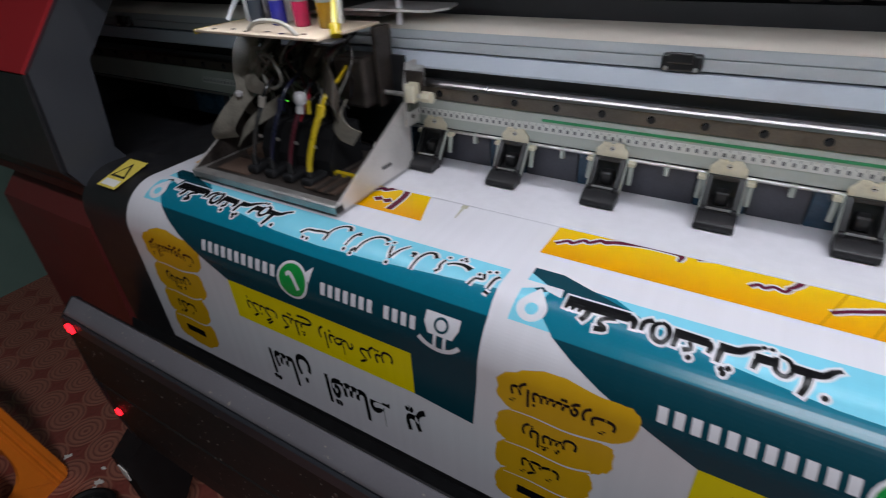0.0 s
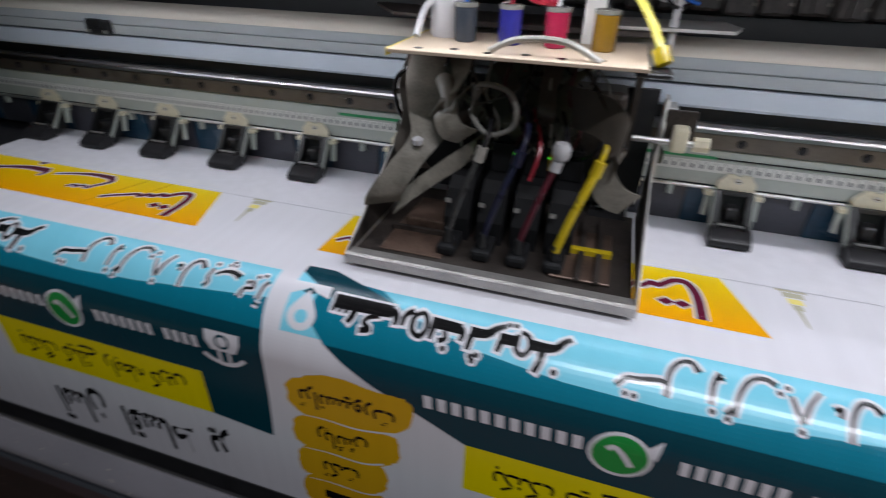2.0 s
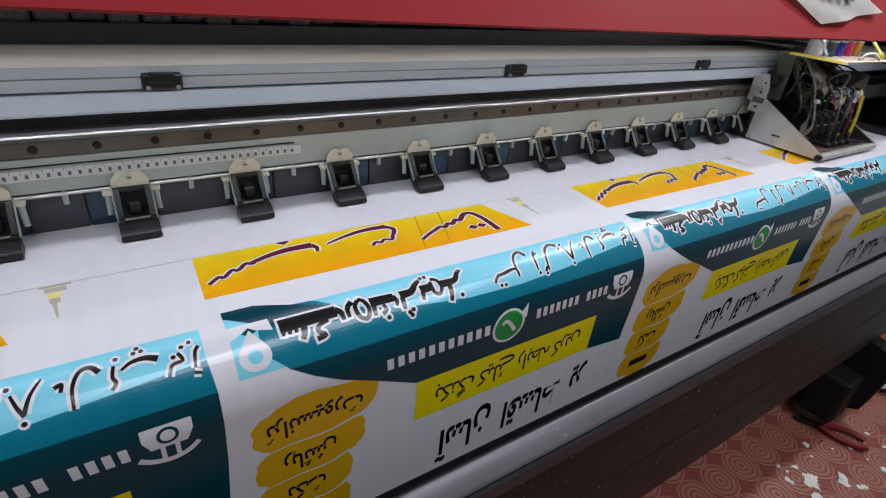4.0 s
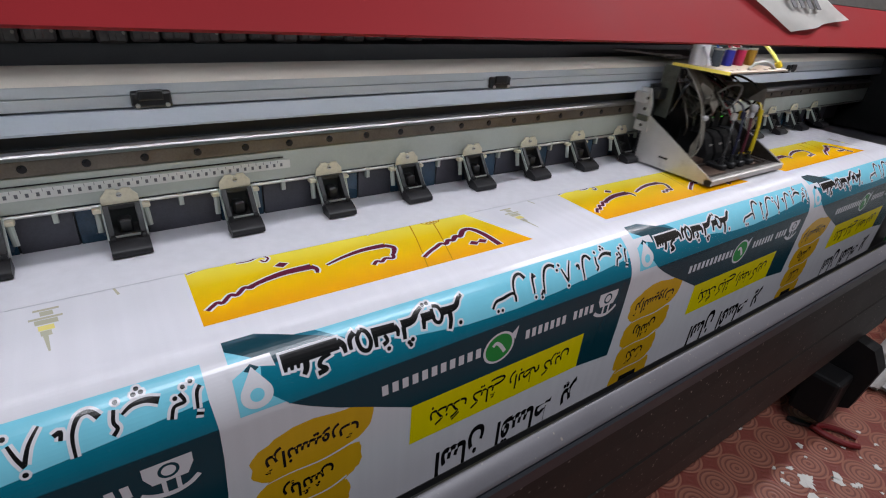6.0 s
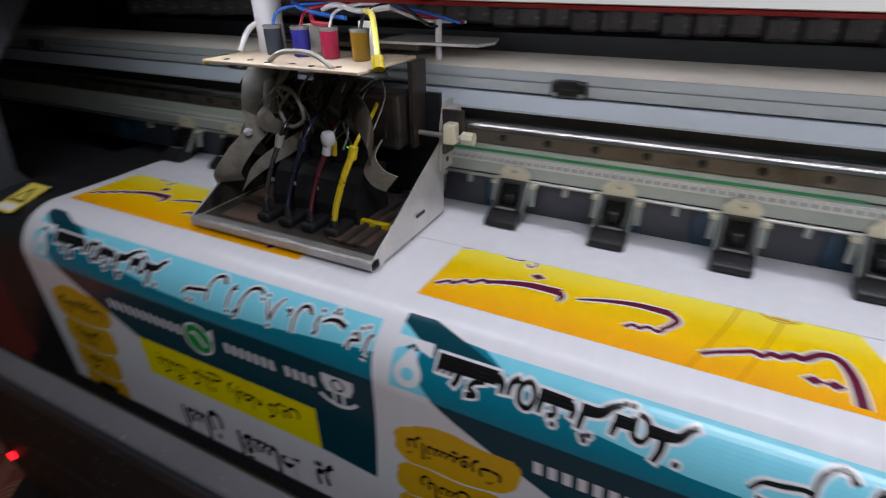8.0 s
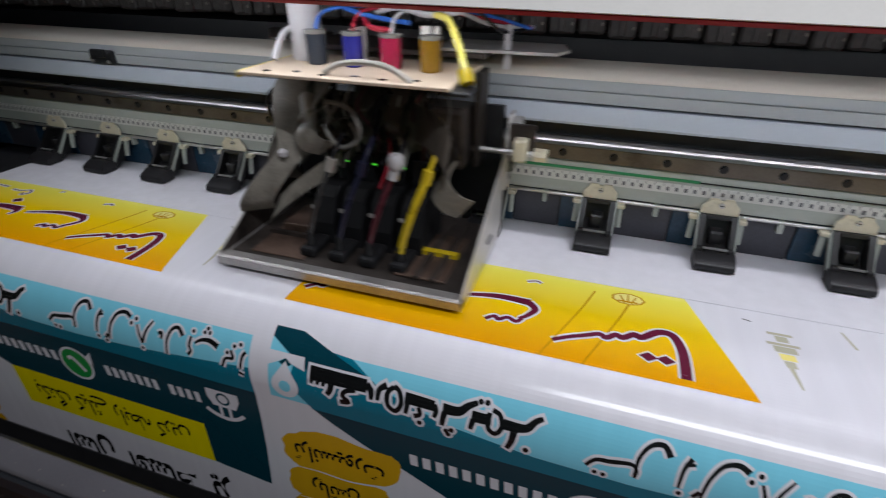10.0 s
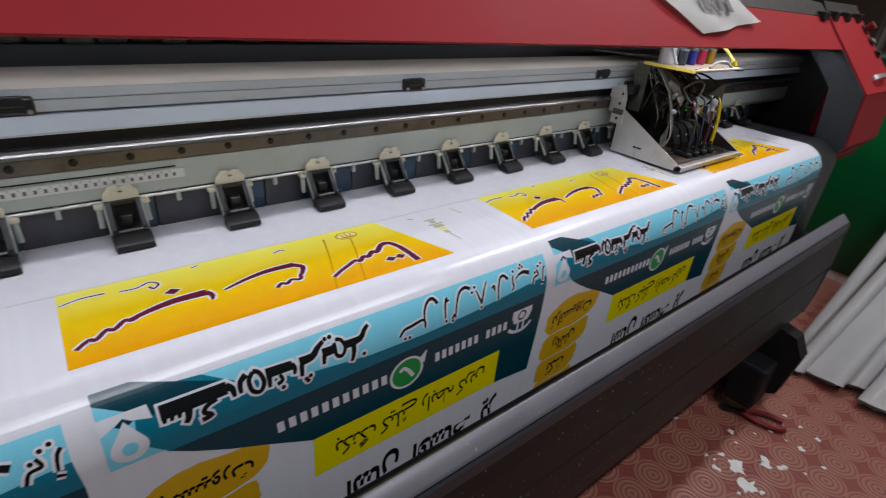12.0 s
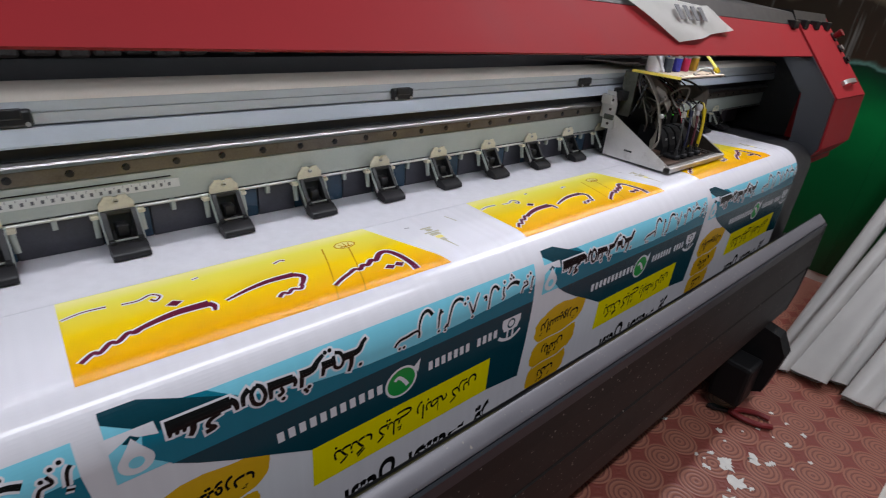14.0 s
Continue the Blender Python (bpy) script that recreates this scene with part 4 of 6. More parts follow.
    # second head line: thin slanted script of hooks, caps and dots
    def light(g, m_, ly):
        def st(pts, w0, w1=None, up=0.0):
            stroke(m_, ly + up, U(pts), w0 * 0.85 + 2 * g, (w0 if w1 is None else w1) * 0.85 + 2 * g, 4)
        st([(0.3220, 0.0865), (0.3290, 0.0790), (0.3400, 0.0775), (0.3480, 0.0760)], 0.0042, 0.0050)
        st([(0.3480, 0.0760), (0.3580, 0.0750), (0.3620, 0.0800), (0.3610, 0.0870)], 0.0046, 0.0030)
        st([(0.3610, 0.0860), (0.3620, 0.0680), (0.3690, 0.0560), (0.3790, 0.0530), (0.3850, 0.0610)], 0.0028, 0.0062, up=0.2)
        st([(0.4010, 0.0580), (0.3960, 0.0680), (0.3945, 0.0850)], 0.0050, 0.0028)
        st([(0.3960, 0.0640), (0.4040, 0.0620)], 0.0040, 0.0030, up=0.2)
        st([(0.4120, 0.0900), (0.4150, 0.0720), (0.4230, 0.0580), (0.4340, 0.0540), (0.4420, 0.0580)], 0.0028, 0.0060)
        st([(0.4110, 0.0840), (0.4060, 0.0900)], 0.0050, 0.0040, up=0.2)
        st([(0.4520, 0.0640), (0.4560, 0.0760), (0.4600, 0.0840)], 0.0026, 0.0044)
        st([(0.4600, 0.0820), (0.4650, 0.0680), (0.4730, 0.0560)], 0.0044, 0.0022, up=0.2)
        st([(0.4810, 0.0680), (0.4860, 0.0660), (0.4850, 0.0730)], 0.0046, 0.0036)
        st([(0.4920, 0.0900), (0.4930, 0.0720), (0.4990, 0.0590), (0.5070, 0.0570), (0.5130, 0.0640)], 0.0028, 0.0058, up=0.2)
        st([(0.5240, 0.0620), (0.5220, 0.0720), (0.5240, 0.0780), (0.5200, 0.0830)], 0.0034, 0.0040)
        st([(0.5290, 0.0680), (0.5370, 0.0630), (0.5480, 0.0620), (0.5580, 0.0660)], 0.0026, 0.0078, up=0.2)
        st([(0.5640, 0.0860), (0.5680, 0.0760), (0.5770, 0.0740), (0.5740, 0.0660)], 0.0036, 0.0040)
        st([(0.5860, 0.0840), (0.5880, 0.0700), (0.5920, 0.0640)], 0.0030, 0.0044)
        st([(0.5840, 0.0880), (0.5900, 0.0900)], 0.0040, 0.0030, up=0.2)
        for a_, b_ in ((0.3300, 0.0915), (0.3370, 0.0920), (0.3960, 0.0900), (0.4075, 0.0930), (0.4440, 0.0640), (0.4500, 0.0580), (0.4590, 0.0900), (0.5260, 0.0560), (0.5400, 0.0545), (0.5460, 0.0540), (0.5430, 0.0500), (0.5780, 0.0610), (0.5700, 0.0690), (0.5850, 0.0580)):
            disc(m_, ly + 0.5, x + a_, b_, 0.0022 + g * 0.85, 8)
    for grow, m_, ly in ((0.0026, M_VINYL, 3), (0.0, M_BLACK, 5)):
        heavy(grow, m_, ly)
        light(grow, m_, ly)
    # figures of the two numbers: plain bars
    for u0, u1, count in ((0.158, 0.307, 11), (0.380, 0.522, 12)):
        w = (u1 - u0) / count
        for k in range(count):
            if count == 12 and k == 7:
                continue
            bar(M_VINYL, 3, x + u0 + w * k + w * 0.20, x + u0 + w * (k + 1) - w * 0.20, 0.1375, 0.1530, 0.0012)
    # round call emblem and the cup emblem
    poly(M_VINYL, 3, U([(0.355, 0.134), (0.367, 0.123), (0.364, 0.145)]))
    disc(M_VINYL, 3.3, x + 0.336, 0.149, 0.0265, 24, 0.0255)
    disc(M_GREEN, 4, x + 0.336, 0.149, 0.0228, 24, 0.0220)
    stroke(M_VINYL, 5, U([(0.3250, 0.1440), (0.3300, 0.1400), (0.3370, 0.1450), (0.3430, 0.1530), (0.3470, 0.1590)]), 0.0050, 0.0058, 5)
    poly(M_VINYL, 3, U([(0.531, 0.1255), (0.573, 0.1255), (0.573, 0.137), (0.567, 0.150), (0.537, 0.150), (0.531, 0.138)]))
    disc(M_DARK, 4, x + 0.552, 0.1375, 0.0092, 16)
    disc(M_VINYL, 5, x + 0.552, 0.1375, 0.0062, 16)
    stroke(M_VINYL, 3.4, U([(0.526, 0.1575), (0.536, 0.164), (0.552, 0.1675), (0.566, 0.164), (0.576, 0.156)]), 0.006, 0.005, 5)
    for a in (0.544, 0.556):
        bar(M_VINYL, 3.6, x + a, x + a + 0.004, 0.150, 0.164)
    # yellow box with its line
    poly(M_YELLOW, 3, U([(0.203, 0.1895), (0.513, 0.1895), (0.513, 0.2555), (0.203, 0.2555)]))
    line = "\ufb9f\ufbfe\ufeae\ufb90 \ufba7\ufec4\ufe91\ufe8d\ufead \ufbaf\ufe8c\ufee0\ufbff\ufb90 \ufb93\ufee8\ufb91\ufe91"
    lettering(M_BLACK, 4, line, x + 0.232, x + 0.486, 0.202, 0.246, 0.012)
    # bottom line
    lettering(M_BLACK, 2, "\ufeae\ufb58  \ufec1\ufe8e\ufeb4\ufed7\ufe8d  \ufee5\ufe8e\ufeb3\ufe81", x + 0.243, x + 0.526, 0.276, 0.364, 0.030)
    # ochre brush patches with a word each, every one narrower than the one above
    for k, (v, w) in enumerate(((0.150, 0.132), (0.208, 0.118), (0.262, 0.102), (0.316, 0.100))):
        r2 = random.Random(k)
        cu, cv = 0.010 + (w + 0.008) / 2, v + 0.027
        ring = []
        for i in range(40):
            a = 2 * math.pi * i / 40
            c, s = math.cos(a), math.sin(a)
            ru, rv = (w + 0.008) / 2 * (1 + r2.uniform(-0.03, 0.02)), 0.030 * (1 + r2.uniform(-0.06, 0.06))
            p = (cu + ru * math.copysign(abs(c) ** 0.6, c), cv + rv * math.copysign(abs(s) ** 0.6, s))
            ring.append((p[0], p[1] + 0.004 * math.sin(p[0] * 70 + k) - 0.06 * (p[0] - cu)))
        poly(M_OCHRE, 1 + 0.2 * k, U(ring))
        if k:
            stroke(M_VINYL, 2.2 + 0.2 * k, U([(0.020, v + 0.006), (0.05, v + 0.003), (0.090, v + 0.004), (0.014 + w, v - 0.005)]), 0.0008, 0.0030)
    lettering(M_BLACK, 4, "\ufb66\ufead\ufeee\ufb59\ufeb4\ufee7\ufe8d\ufeae\ufb68", x + 0.024, x + 0.132, 0.163, 0.200, 0.020)
    lettering(M_BLACK, 4, "\ufeb6\ufe8b\ufe8e\ufba8\ufead", x + 0.040, x + 0.100, 0.222, 0.256, 0.020)
    lettering(M_BLACK, 4, "\ufb67\ufb91\ufb68", x + 0.040, x + 0.086, 0.280, 0.310, 0.020)
    bar(M_BLACK, 4, x + 0.038, x + 0.086, 0.336, 0.350)


def clip_band(pts, lo, hi):
    for sign, lim in ((1, lo), (-1, hi)):
        out = []
        for i, p in enumerate(pts):
            q = pts[(i + 1) % len(pts)]
            a, b = sign * (p[1] - lim), sign * (q[1] - lim)
            if a >= 0:
                out.append(p)
            if (a > 0 > b) or (a < 0 < b):
                t = a / (a - b)
                out.append((p[0] + (q[0] - p[0]) * t, lim))
        pts = out
        if len(pts) < 3:
            return []
    return pts


STRIPS = []


def printed_banner():
    for k in range(6):
        panel(PANEL0 + PITCH * k - 0.0)
    t = thing("printed_banner", "glossy white vinyl banner printed with teal, yellow and black adverts", "printed banner")
    mats = [M_VINYL]
    index = {M_VINYL.name: 0}
    count = round((V_MAX - V_MIN) / STRIP)
    sorted_art = [[] for _ in range(count)]
    for m_, z, pts in ART:
        vs = [p[1] for p in pts]
        us = [p[0] for p in pts]
        if max(us) < SHEET0 or min(us) > SHEET1 - 0.002:
            continue
        if m_.name not in index:
            index[m_.name] = len(mats)
            mats.append(m_)
        a, b = max(0, int((min(vs) - V_MIN) / STRIP)), min(count - 1, int((max(vs) - V_MIN) / STRIP))
        for k in range(a, b + 1):
            sorted_art[k].append((index[m_.name], z, pts))
    for k in range(count):
        lo, hi = V_MIN + STRIP * k, V_MIN + STRIP * (k + 1)
        mid = (lo + hi) / 2
        verts, faces, mi, uvs = [], [], [], []

        def add(pts, z, i):
            faces.append(list(range(len(verts), len(verts) + len(pts))))
            for p in pts:
                verts.append((p[0], -(p[1] - mid), z))
                uvs.append(p)
            mi.append(i)
        n = 40
        for j in range(n):
            a, b = SHEET0 + (SHEET1 - SHEET0) * j / n, SHEET0 + (SHEET1 - SHEET0) * (j + 1) / n
            add([(a, hi), (b, hi), (b, lo), (a, lo)], 0.0, 0)
            for e, far in ((hi, hi + 0.0008), (lo, lo - 0.0008)):
                skirt = [(a, far, -0.0004), (b, far, -0.0004), (b, e, 0.0), (a, e, 0.0)]
                faces.append(list(range(len(verts), len(verts) + 4)))
                for u, v, z in (skirt if far > e else skirt[::-1]):
                    verts.append((u, -(v - mid), z))
                    uvs.append((u, v))
                mi.append(0)
        for i, z, pts in sorted_art[k]:
            p = clip_band(pts, lo, hi)
            if len(p) < 3:
                continue
            area = sum(p[q][0] * p[(q + 1) % len(p)][1] - p[(q + 1) % len(p)][0] * p[q][1] for q in range(len(p)))
            if abs(area) < 1e-10:
                continue
            p = [(min(q[0], SHEET1 - 0.002), q[1]) for q in p]
            add(p[::-1] if area > 0 else p, 1e-4 + z, i)
        me = bpy.data.meshes.new("vinyl_strip")
        me.from_pydata(verts, [], faces)
        me.polygons.foreach_set("material_index", mi)
        lay = me.uv_layers.new(name="sheet")
        flat = []
        for poly_ in me.polygons:
            for vi in poly_.vertices:
                flat.extend(uvs[vi])
        lay.data.foreach_set("uv", flat)
        for m_ in mats:
            me.materials.append(m_)
        me.update()
        ob = new("vinyl_strip", me)
        ob.parent = t
        STRIPS.append((ob, mid))
    s = part("blank_sheet", bm_box(SHEET0, SHEET1, -PRINT_LINE, 0.05, 0.0006, 0.0009), M_VINYL)
    tagged(s, "blank white glossy vinyl sheet entering under the pinch rollers", "vinyl sheet")


PRINT_LINE = 0.122


# ---- print carriage ----
def carriage():
    t = thing("print_carriage", "open print carriage with ink cups, tubes and ribbon cables", "print carriage")
    W = 0.288
    part("base_tray", bm_box(0.004, W - 0.004, -0.214, -0.04, 0.010, 0.0145, 0.001, segs=1), M_INKED, t, "ink-stained steel base tray")
    part("front_lip", bm_prism([(-0.228, 0.006), (-0.2295, 0.0165), (-0.226, 0.018), (-0.213, 0.0165), (-0.213, 0.006)], 0.0, W), M_LIPSTEEL, t, "dull steel front lip")
    part("lip_seal", bm_box(0.002, W - 0.002, -0.222, -0.21, 0.0035, 0.006), M_RIBBON, t)
    part("tray_window", bm_box(0.028, 0.096, -0.205, -0.10, 0.0148, 0.0165, 0.001, segs=1), M_BROWNSTEEL, t, "brown stained plate in the tray")
    part("tray_step", bm_box(0.040, 0.095, -0.155, -0.10, 0.0165, 0.030, 0.002), M_BROWNSTEEL, t)
    part("tray_frame", bm_box(0.205, 0.262, -0.20, -0.10, 0.0148, 0.018, 0.001, segs=1), M_BROWNSTEEL, t, "stained plate beside the heads")
    part("tray_frame_bar", bm_box(0.205, 0.262, -0.153, -0.145, 0.018, 0.0235), M_TUBEY, t, "yellow ink stain bar")
    for s, x in ((0, 0.0), (1, W)):
        o = [(-0.229, 0.006), (-0.229, 0.017), (-0.055, 0.108), (-0.048, 0.108), (-0.048, 0.006)]
        side = part("side_plate", bm_prism(o, x - (0.0012 if s else 0.0), x + (0.0 if s else 0.0012)), M_GALV, t, "galvanised triangular side plate")
        part("side_slot", bm_box(x - 0.0016, x + 0.0016, -0.125, -0.105, 0.028, 0.0315), M_TUBEK, side)
        part("side_bracket", bm_prism([(-0.062, 0.07), (-0.03, 0.07), (-0.028, 0.158), (-0.05, 0.158), (-0.06, 0.13)], x - 0.003 + (0.004 if s else -0.001), x + 0.001 + (0.004 if s else -0.001)), M_GALV, t, "worn steel side bracket")
        inner = x + (-0.0024 if s else 0.0024)
        part("side_lining", bm_prism([(-0.226, 0.0155), (-0.226, 0.0165), (-0.056, 0.104), (-0.050, 0.104), (-0.050, 0.0155)], min(x, inner) + (0.0 if s else 0.0013), max(x, inner) - (0.0013 if s else 0.0)), M_INKED, side, "ink-stained inner face")
    part("back_plate", bm_box(0.006, W - 0.006, -0.044, -0.038, 0.03, 0.165), M_BLKMET, t, "dark back plate")
    for x, s in ((-0.003, -1), (W + 0.003, 1)):
        fit = part("bearing_cover", bm_box(min(x, x + s * 0.012), max(x, x + s * 0.012), -0.050, -0.022, 0.128, 0.150, 0.002), M_GALV, t, "worn steel bearing cover")
        part("cover_screw", bm_cyl((x + s * 0.006, -0.0520, 0.139), (x + s * 0.006, -0.0495, 0.139), 0.0032, segs=10), M_INKED, fit)
        part("bracket_foot", bm_box(min(x, x + s * 0.007), max(x, x + s * 0.007), -0.060, -0.034, 0.092, 0.104, 0.0015, segs=1), M_GRIME, t)
        for z in (0.082, 0.116):
            part("bracket_screw", bm_cyl((x, -0.046, z), (x + s * 0.0028, -0.046, z), 0.0034, segs=10), M_INKED, t)
    part("encoder_reader", bm_box(0.004, 0.030, -0.066, -0.046, 0.138, 0.160, 0.002), M_BLKPL, t, "black encoder reader")
    part("grimy_plate", bm_prism([(0.098, 0.115), (0.190, 0.110), (0.198, 0.196), (0.120, 0.198), (0.104, 0.175)], -0.066, -0.063, axis="y"), M_GRIME, t, "greenish grimy metal plate")
    for x in (0.232, 0.250):
        part("tray_rail", bm_prism([(x - 0.003, -0.205), (x + 0.003, -0.205), (x + 0.003, -0.075), (x - 0.003, -0.075)], 0.0186, 0.0225, axis="z"), M_INKED, t, "dark rail in the tray")
    part("tray_cross_rib", bm_box(0.026, 0.098, -0.162, -0.157, 0.0165, 0.0215), M_INKED, t)
    part("left_upright", bm_box(0.036, 0.042, -0.075, -0.04, 0.10, 0.205), M_GRIME, t, "grimy upright")
    part("right_upright", bm_box(0.255, 0.261, -0.075, -0.04, 0.10, 0.205), M_INKED, t, "greenish stained upright")
    # linear bearing block on the rail
    for x in (0.012, W - 0.042):
        part("bearing_block", bm_box(x, x + 0.03, -0.038, -0.008, 0.09, 0.128, 0.003), M_GALV, t)
    part("encoder_bracket", bm_box(W + 0.004, W + 0.034, -0.058, -0.054, 0.118, 0.150, 0.001, segs=1), M_INKED, t, "stained bracket beside the carriage")
    part("stop_pin", bm_cyl((W - 0.06, -0.062, 0.118), (W + 0.045, -0.062, 0.118), 0.0035, segs=10), M_SILVER, t)
    part("stop_nut", bm_cyl((W + 0.035, -0.062, 0.118), (W + 0.05, -0.062, 0.118), 0.008, segs=8), M_CREAM, t)
    part("clamp_block", bm_box(W + 0.012, W + 0.028, -0.074, -0.056, 0.110, 0.136, 0.003), M_CREAM, t)
    # four print heads, each with damper and hose end
    cols = (M_TUBESMOKE, M_HOSEB, M_HOSER, M_TUBEY)
    for k, c in enumerate(cols):
        x = 0.098 + 0.0365 * k
        hd = part("print_head", bm_prism([(-0.158, 0.0145), (-0.158, 0.040), (-0.145, 0.068), (-0.132, 0.078), (-0.085, 0.080), (-0.085, 0.0145)], x - 0.0135, x + 0.0135), M_SOOT, t, "black print head")
        part("head_clamp", bm_box(x - 0.010, x + 0.010, -0.198, -0.158, 0.0145, 0.027, 0.004), M_SOOT, hd)
        part("head_screw", bm_lathe([(0.0055, 0), (0.0058, 0.002), (0.0040, 0.009), (0.0035, 0.016)], (x, -0.186, 0.027), 12), M_BLKPL, hd, smooth=True)
        part("head_pin", bm_box(x - 0.012, x - 0.006, -0.160, -0.1575, 0.058, 0.062), M_SILVER, hd)
        part("head_board", bm_box(x - 0.0115, x + 0.0115, -0.112, -0.106, 0.08, 0.112), M_SOOT, hd)
        part("hose_nut", bm_cyl((x + 0.0235, -0.170, 0.112), (x + 0.0270, -0.168, 0.126), 0.0055, segs=10), (M_TUBEW, M_HOSEB, M_WHITEPL, M_TUBEY)[k], t, smooth=True)
        part("ink_hose", bm_tube([(x, -0.186, 0.036), (x + 0.006, -0.184, 0.060), (x + 0.016, -0.178, 0.092), (x + 0.0245, -0.170, 0.116)], 0.0042 if k == 3 else 0.0030), c, t, ("smoky clear", "dark blue", "dark red", "yellow")[k] + " ink hose", smooth=True)
        part("hose_tail", bm_tube([(x + 0.0265, -0.168, 0.124), (x + 0.030, -0.155, 0.140), (x + 0.022, -0.120, 0.150), (x + 0.010, -0.085, 0.160)], 0.0024), (M_TUBEK, M_HOSEB, M_TUBEK, M_TUBEY)[k], t, smooth=True)
        if k < 3:
            part("indicator", bm_box(x + 0.0115, x + 0.0155, -0.1145, -0.1125, 0.102, 0.1035), M_LEDGREEN, hd, "small green lit indicator")
    part("hose_plug", bm_lathe([(0.0070, 0), (0.0085, 0.004), (0.0085, 0.011), (0.006, 0.015)], (0.1985, -0.168, 0.124), 14), M_WHITEPL, t, "white hose plug", smooth=True)
    part("hose_stub", bm_cyl((0.190, -0.150, 0.104), (0.191, -0.148, 0.122), 0.0034, segs=10), M_TUBEY, t)
    # ribbon cables: dull, creased and hanging in bends
    part("ribbon_cable", bm_ribbon([(0.050, -0.085, 0.206), (0.047, -0.112, 0.180), (0.055, -0.130, 0.150), (0.060, -0.138, 0.122), (0.042, -0.158, 0.095), (0.024, -0.172, 0.066), (0.016, -0.165, 0.048)], (0.036, 0.016, 0.004)), M_RIBBON, t, "grey flat ribbon cable", smooth=True)
    part("ribbon_cable", bm_ribbon([(0.118, -0.090, 0.118), (0.100, -0.115, 0.100), (0.076, -0.135, 0.084), (0.050, -0.148, 0.064), (0.030, -0.150, 0.045)], (0.012, 0.010, 0.030)), M_RIBBON, t, "grey flat ribbon cable", smooth=True)
    part("ribbon_cable", bm_ribbon([(0.070, -0.075, 0.200), (0.084, -0.105, 0.180), (0.078, -0.135, 0.160), (0.066, -0.125, 0.140), (0.076, -0.105, 0.122)], (0.018, 0.008, 0.014)), M_RIBBON, t, "grey crumpled ribbon cable", smooth=True)
    part("ribbon_cable", bm_ribbon([(0.176, -0.070, 0.150), (0.200, -0.115, 0.158), (0.232, -0.150, 0.160), (0.250, -0.160, 0.145), (0.246, -0.150, 0.118)], (0.004, 0.006, 0.036)), M_DUSKRIB, t, "dark brown curled ribbon cable", smooth=True)
    part("ribbon_cable", bm_ribbon([(0.246, -0.140, 0.118), (0.240, -0.148, 0.100), (0.252, -0.150, 0.085), (0.268, -0.146, 0.078)], (0.018, 0.0, 0.022)), M_RIBBON, t, "pale ribbon cable end", smooth=True)
    part("ribbon_cable", bm_ribbon([(0.030, -0.080, 0.190), (0.026, -0.098, 0.160), (0.034, -0.112, 0.130), (0.030, -0.128, 0.100), (0.044, -0.120, 0.075)], (0.022, 0.014, -0.004)), M_DUSKRIB, t, "stained broad ribbon cable", smooth=True)
    part("ribbon_cable", bm_ribbon([(0.090, -0.115, 0.165), (0.078, -0.138, 0.150), (0.086, -0.146, 0.132), (0.100, -0.132, 0.122)], (0.020, 0.006, 0.014)), M_RIBBON, t, "pale creased ribbon loop", smooth=True)
    part("clear_sleeve", bm_tube([(0.066, -0.110, 0.172), (0.078, -0.128, 0.158), (0.080, -0.132, 0.140)], 0.0085, segs=12), M_TUBEW, t, "clear crumpled plastic sleeve", smooth=True)
    part("cable_tie_knot", bm_lathe([(0.002, 0), (0.0055, 0.002), (0.0060, 0.007), (0.002, 0.010)], (0.052, -0.150, 0.112), 10), M_WHITEPL, t, smooth=True)
    for k in range(7):
        part("wire", bm_tube([(0.085 + 0.022 * k, -0.06, 0.195 - 0.004 * (k % 3)), (0.09 + 0.021 * k, -0.10 - 0.008 * (k % 4), 0.170 - 0.006 * (k % 2)), (0.10 + 0.018 * k + 0.01 * (k % 3), -0.115, 0.135), (0.10 + 0.02 * k, -0.10, 0.10)], 0.0016), (M_TUBEK, M_TUBEW, M_HOSER)[k % 3], t, smooth=True)
    knot = random.Random(21)
    for k in range(16):
        x0, z0 = knot.uniform(0.055, 0.235), knot.uniform(0.165, 0.204)
        pts = [(x0, -0.07, z0)]
        for q in range(3):
            pts.append((pts[-1][0] + knot.uniform(-0.030, 0.030), -0.09 - 0.02 * q + knot.uniform(-0.012, 0.012), pts[-1][2] - knot.uniform(0.012, 0.032)))
        part("wire", bm_tube(pts, knot.uniform(0.0011, 0.0024), segs=6, n=5), (M_DUSKRIB, M_GRIME, M_LOOP, M_TUBEK)[k % 4], t, smooth=True)
    for k in range(5):
        x0, z0 = 0.085 + 0.030 * k, 0.192 - 0.007 * (k % 3)
        part("ribbon_cable", bm_ribbon([(x0, -0.072, z0), (x0 + knot.uniform(-0.02, 0.02), -0.100, z0 - 0.022), (x0 + knot.uniform(-0.03, 0.03), -0.122, z0 - 0.040), (x0 + knot.uniform(-0.02, 0.02), -0.095, z0 - 0.066)], (0.018, knot.uniform(-0.008, 0.008), knot.uniform(-0.010, 0.012))), M_DUSKRIB if k % 2 else M_GRIME, t, "stained crumpled ribbon cable", smooth=True)
    part("wire_loop", bm_tube([(0.105, -0.13, 0.16), (0.115, -0.15, 0.18), (0.145, -0.155, 0.175), (0.15, -0.15, 0.145), (0.125, -0.148, 0.132), (0.105, -0.14, 0.15), (0.11, -0.12, 0.17)], 0.0026), M_LOOP, t, "smoky looped hose", smooth=True)
    part("wire", bm_tube([(0.09, -0.06, 0.19), (0.05, -0.10, 0.188), (0.015, -0.11, 0.17), (0.012, -0.10, 0.13), (0.03, -0.08, 0.10)], 0.0025), M_TUBEK, t, smooth=True)
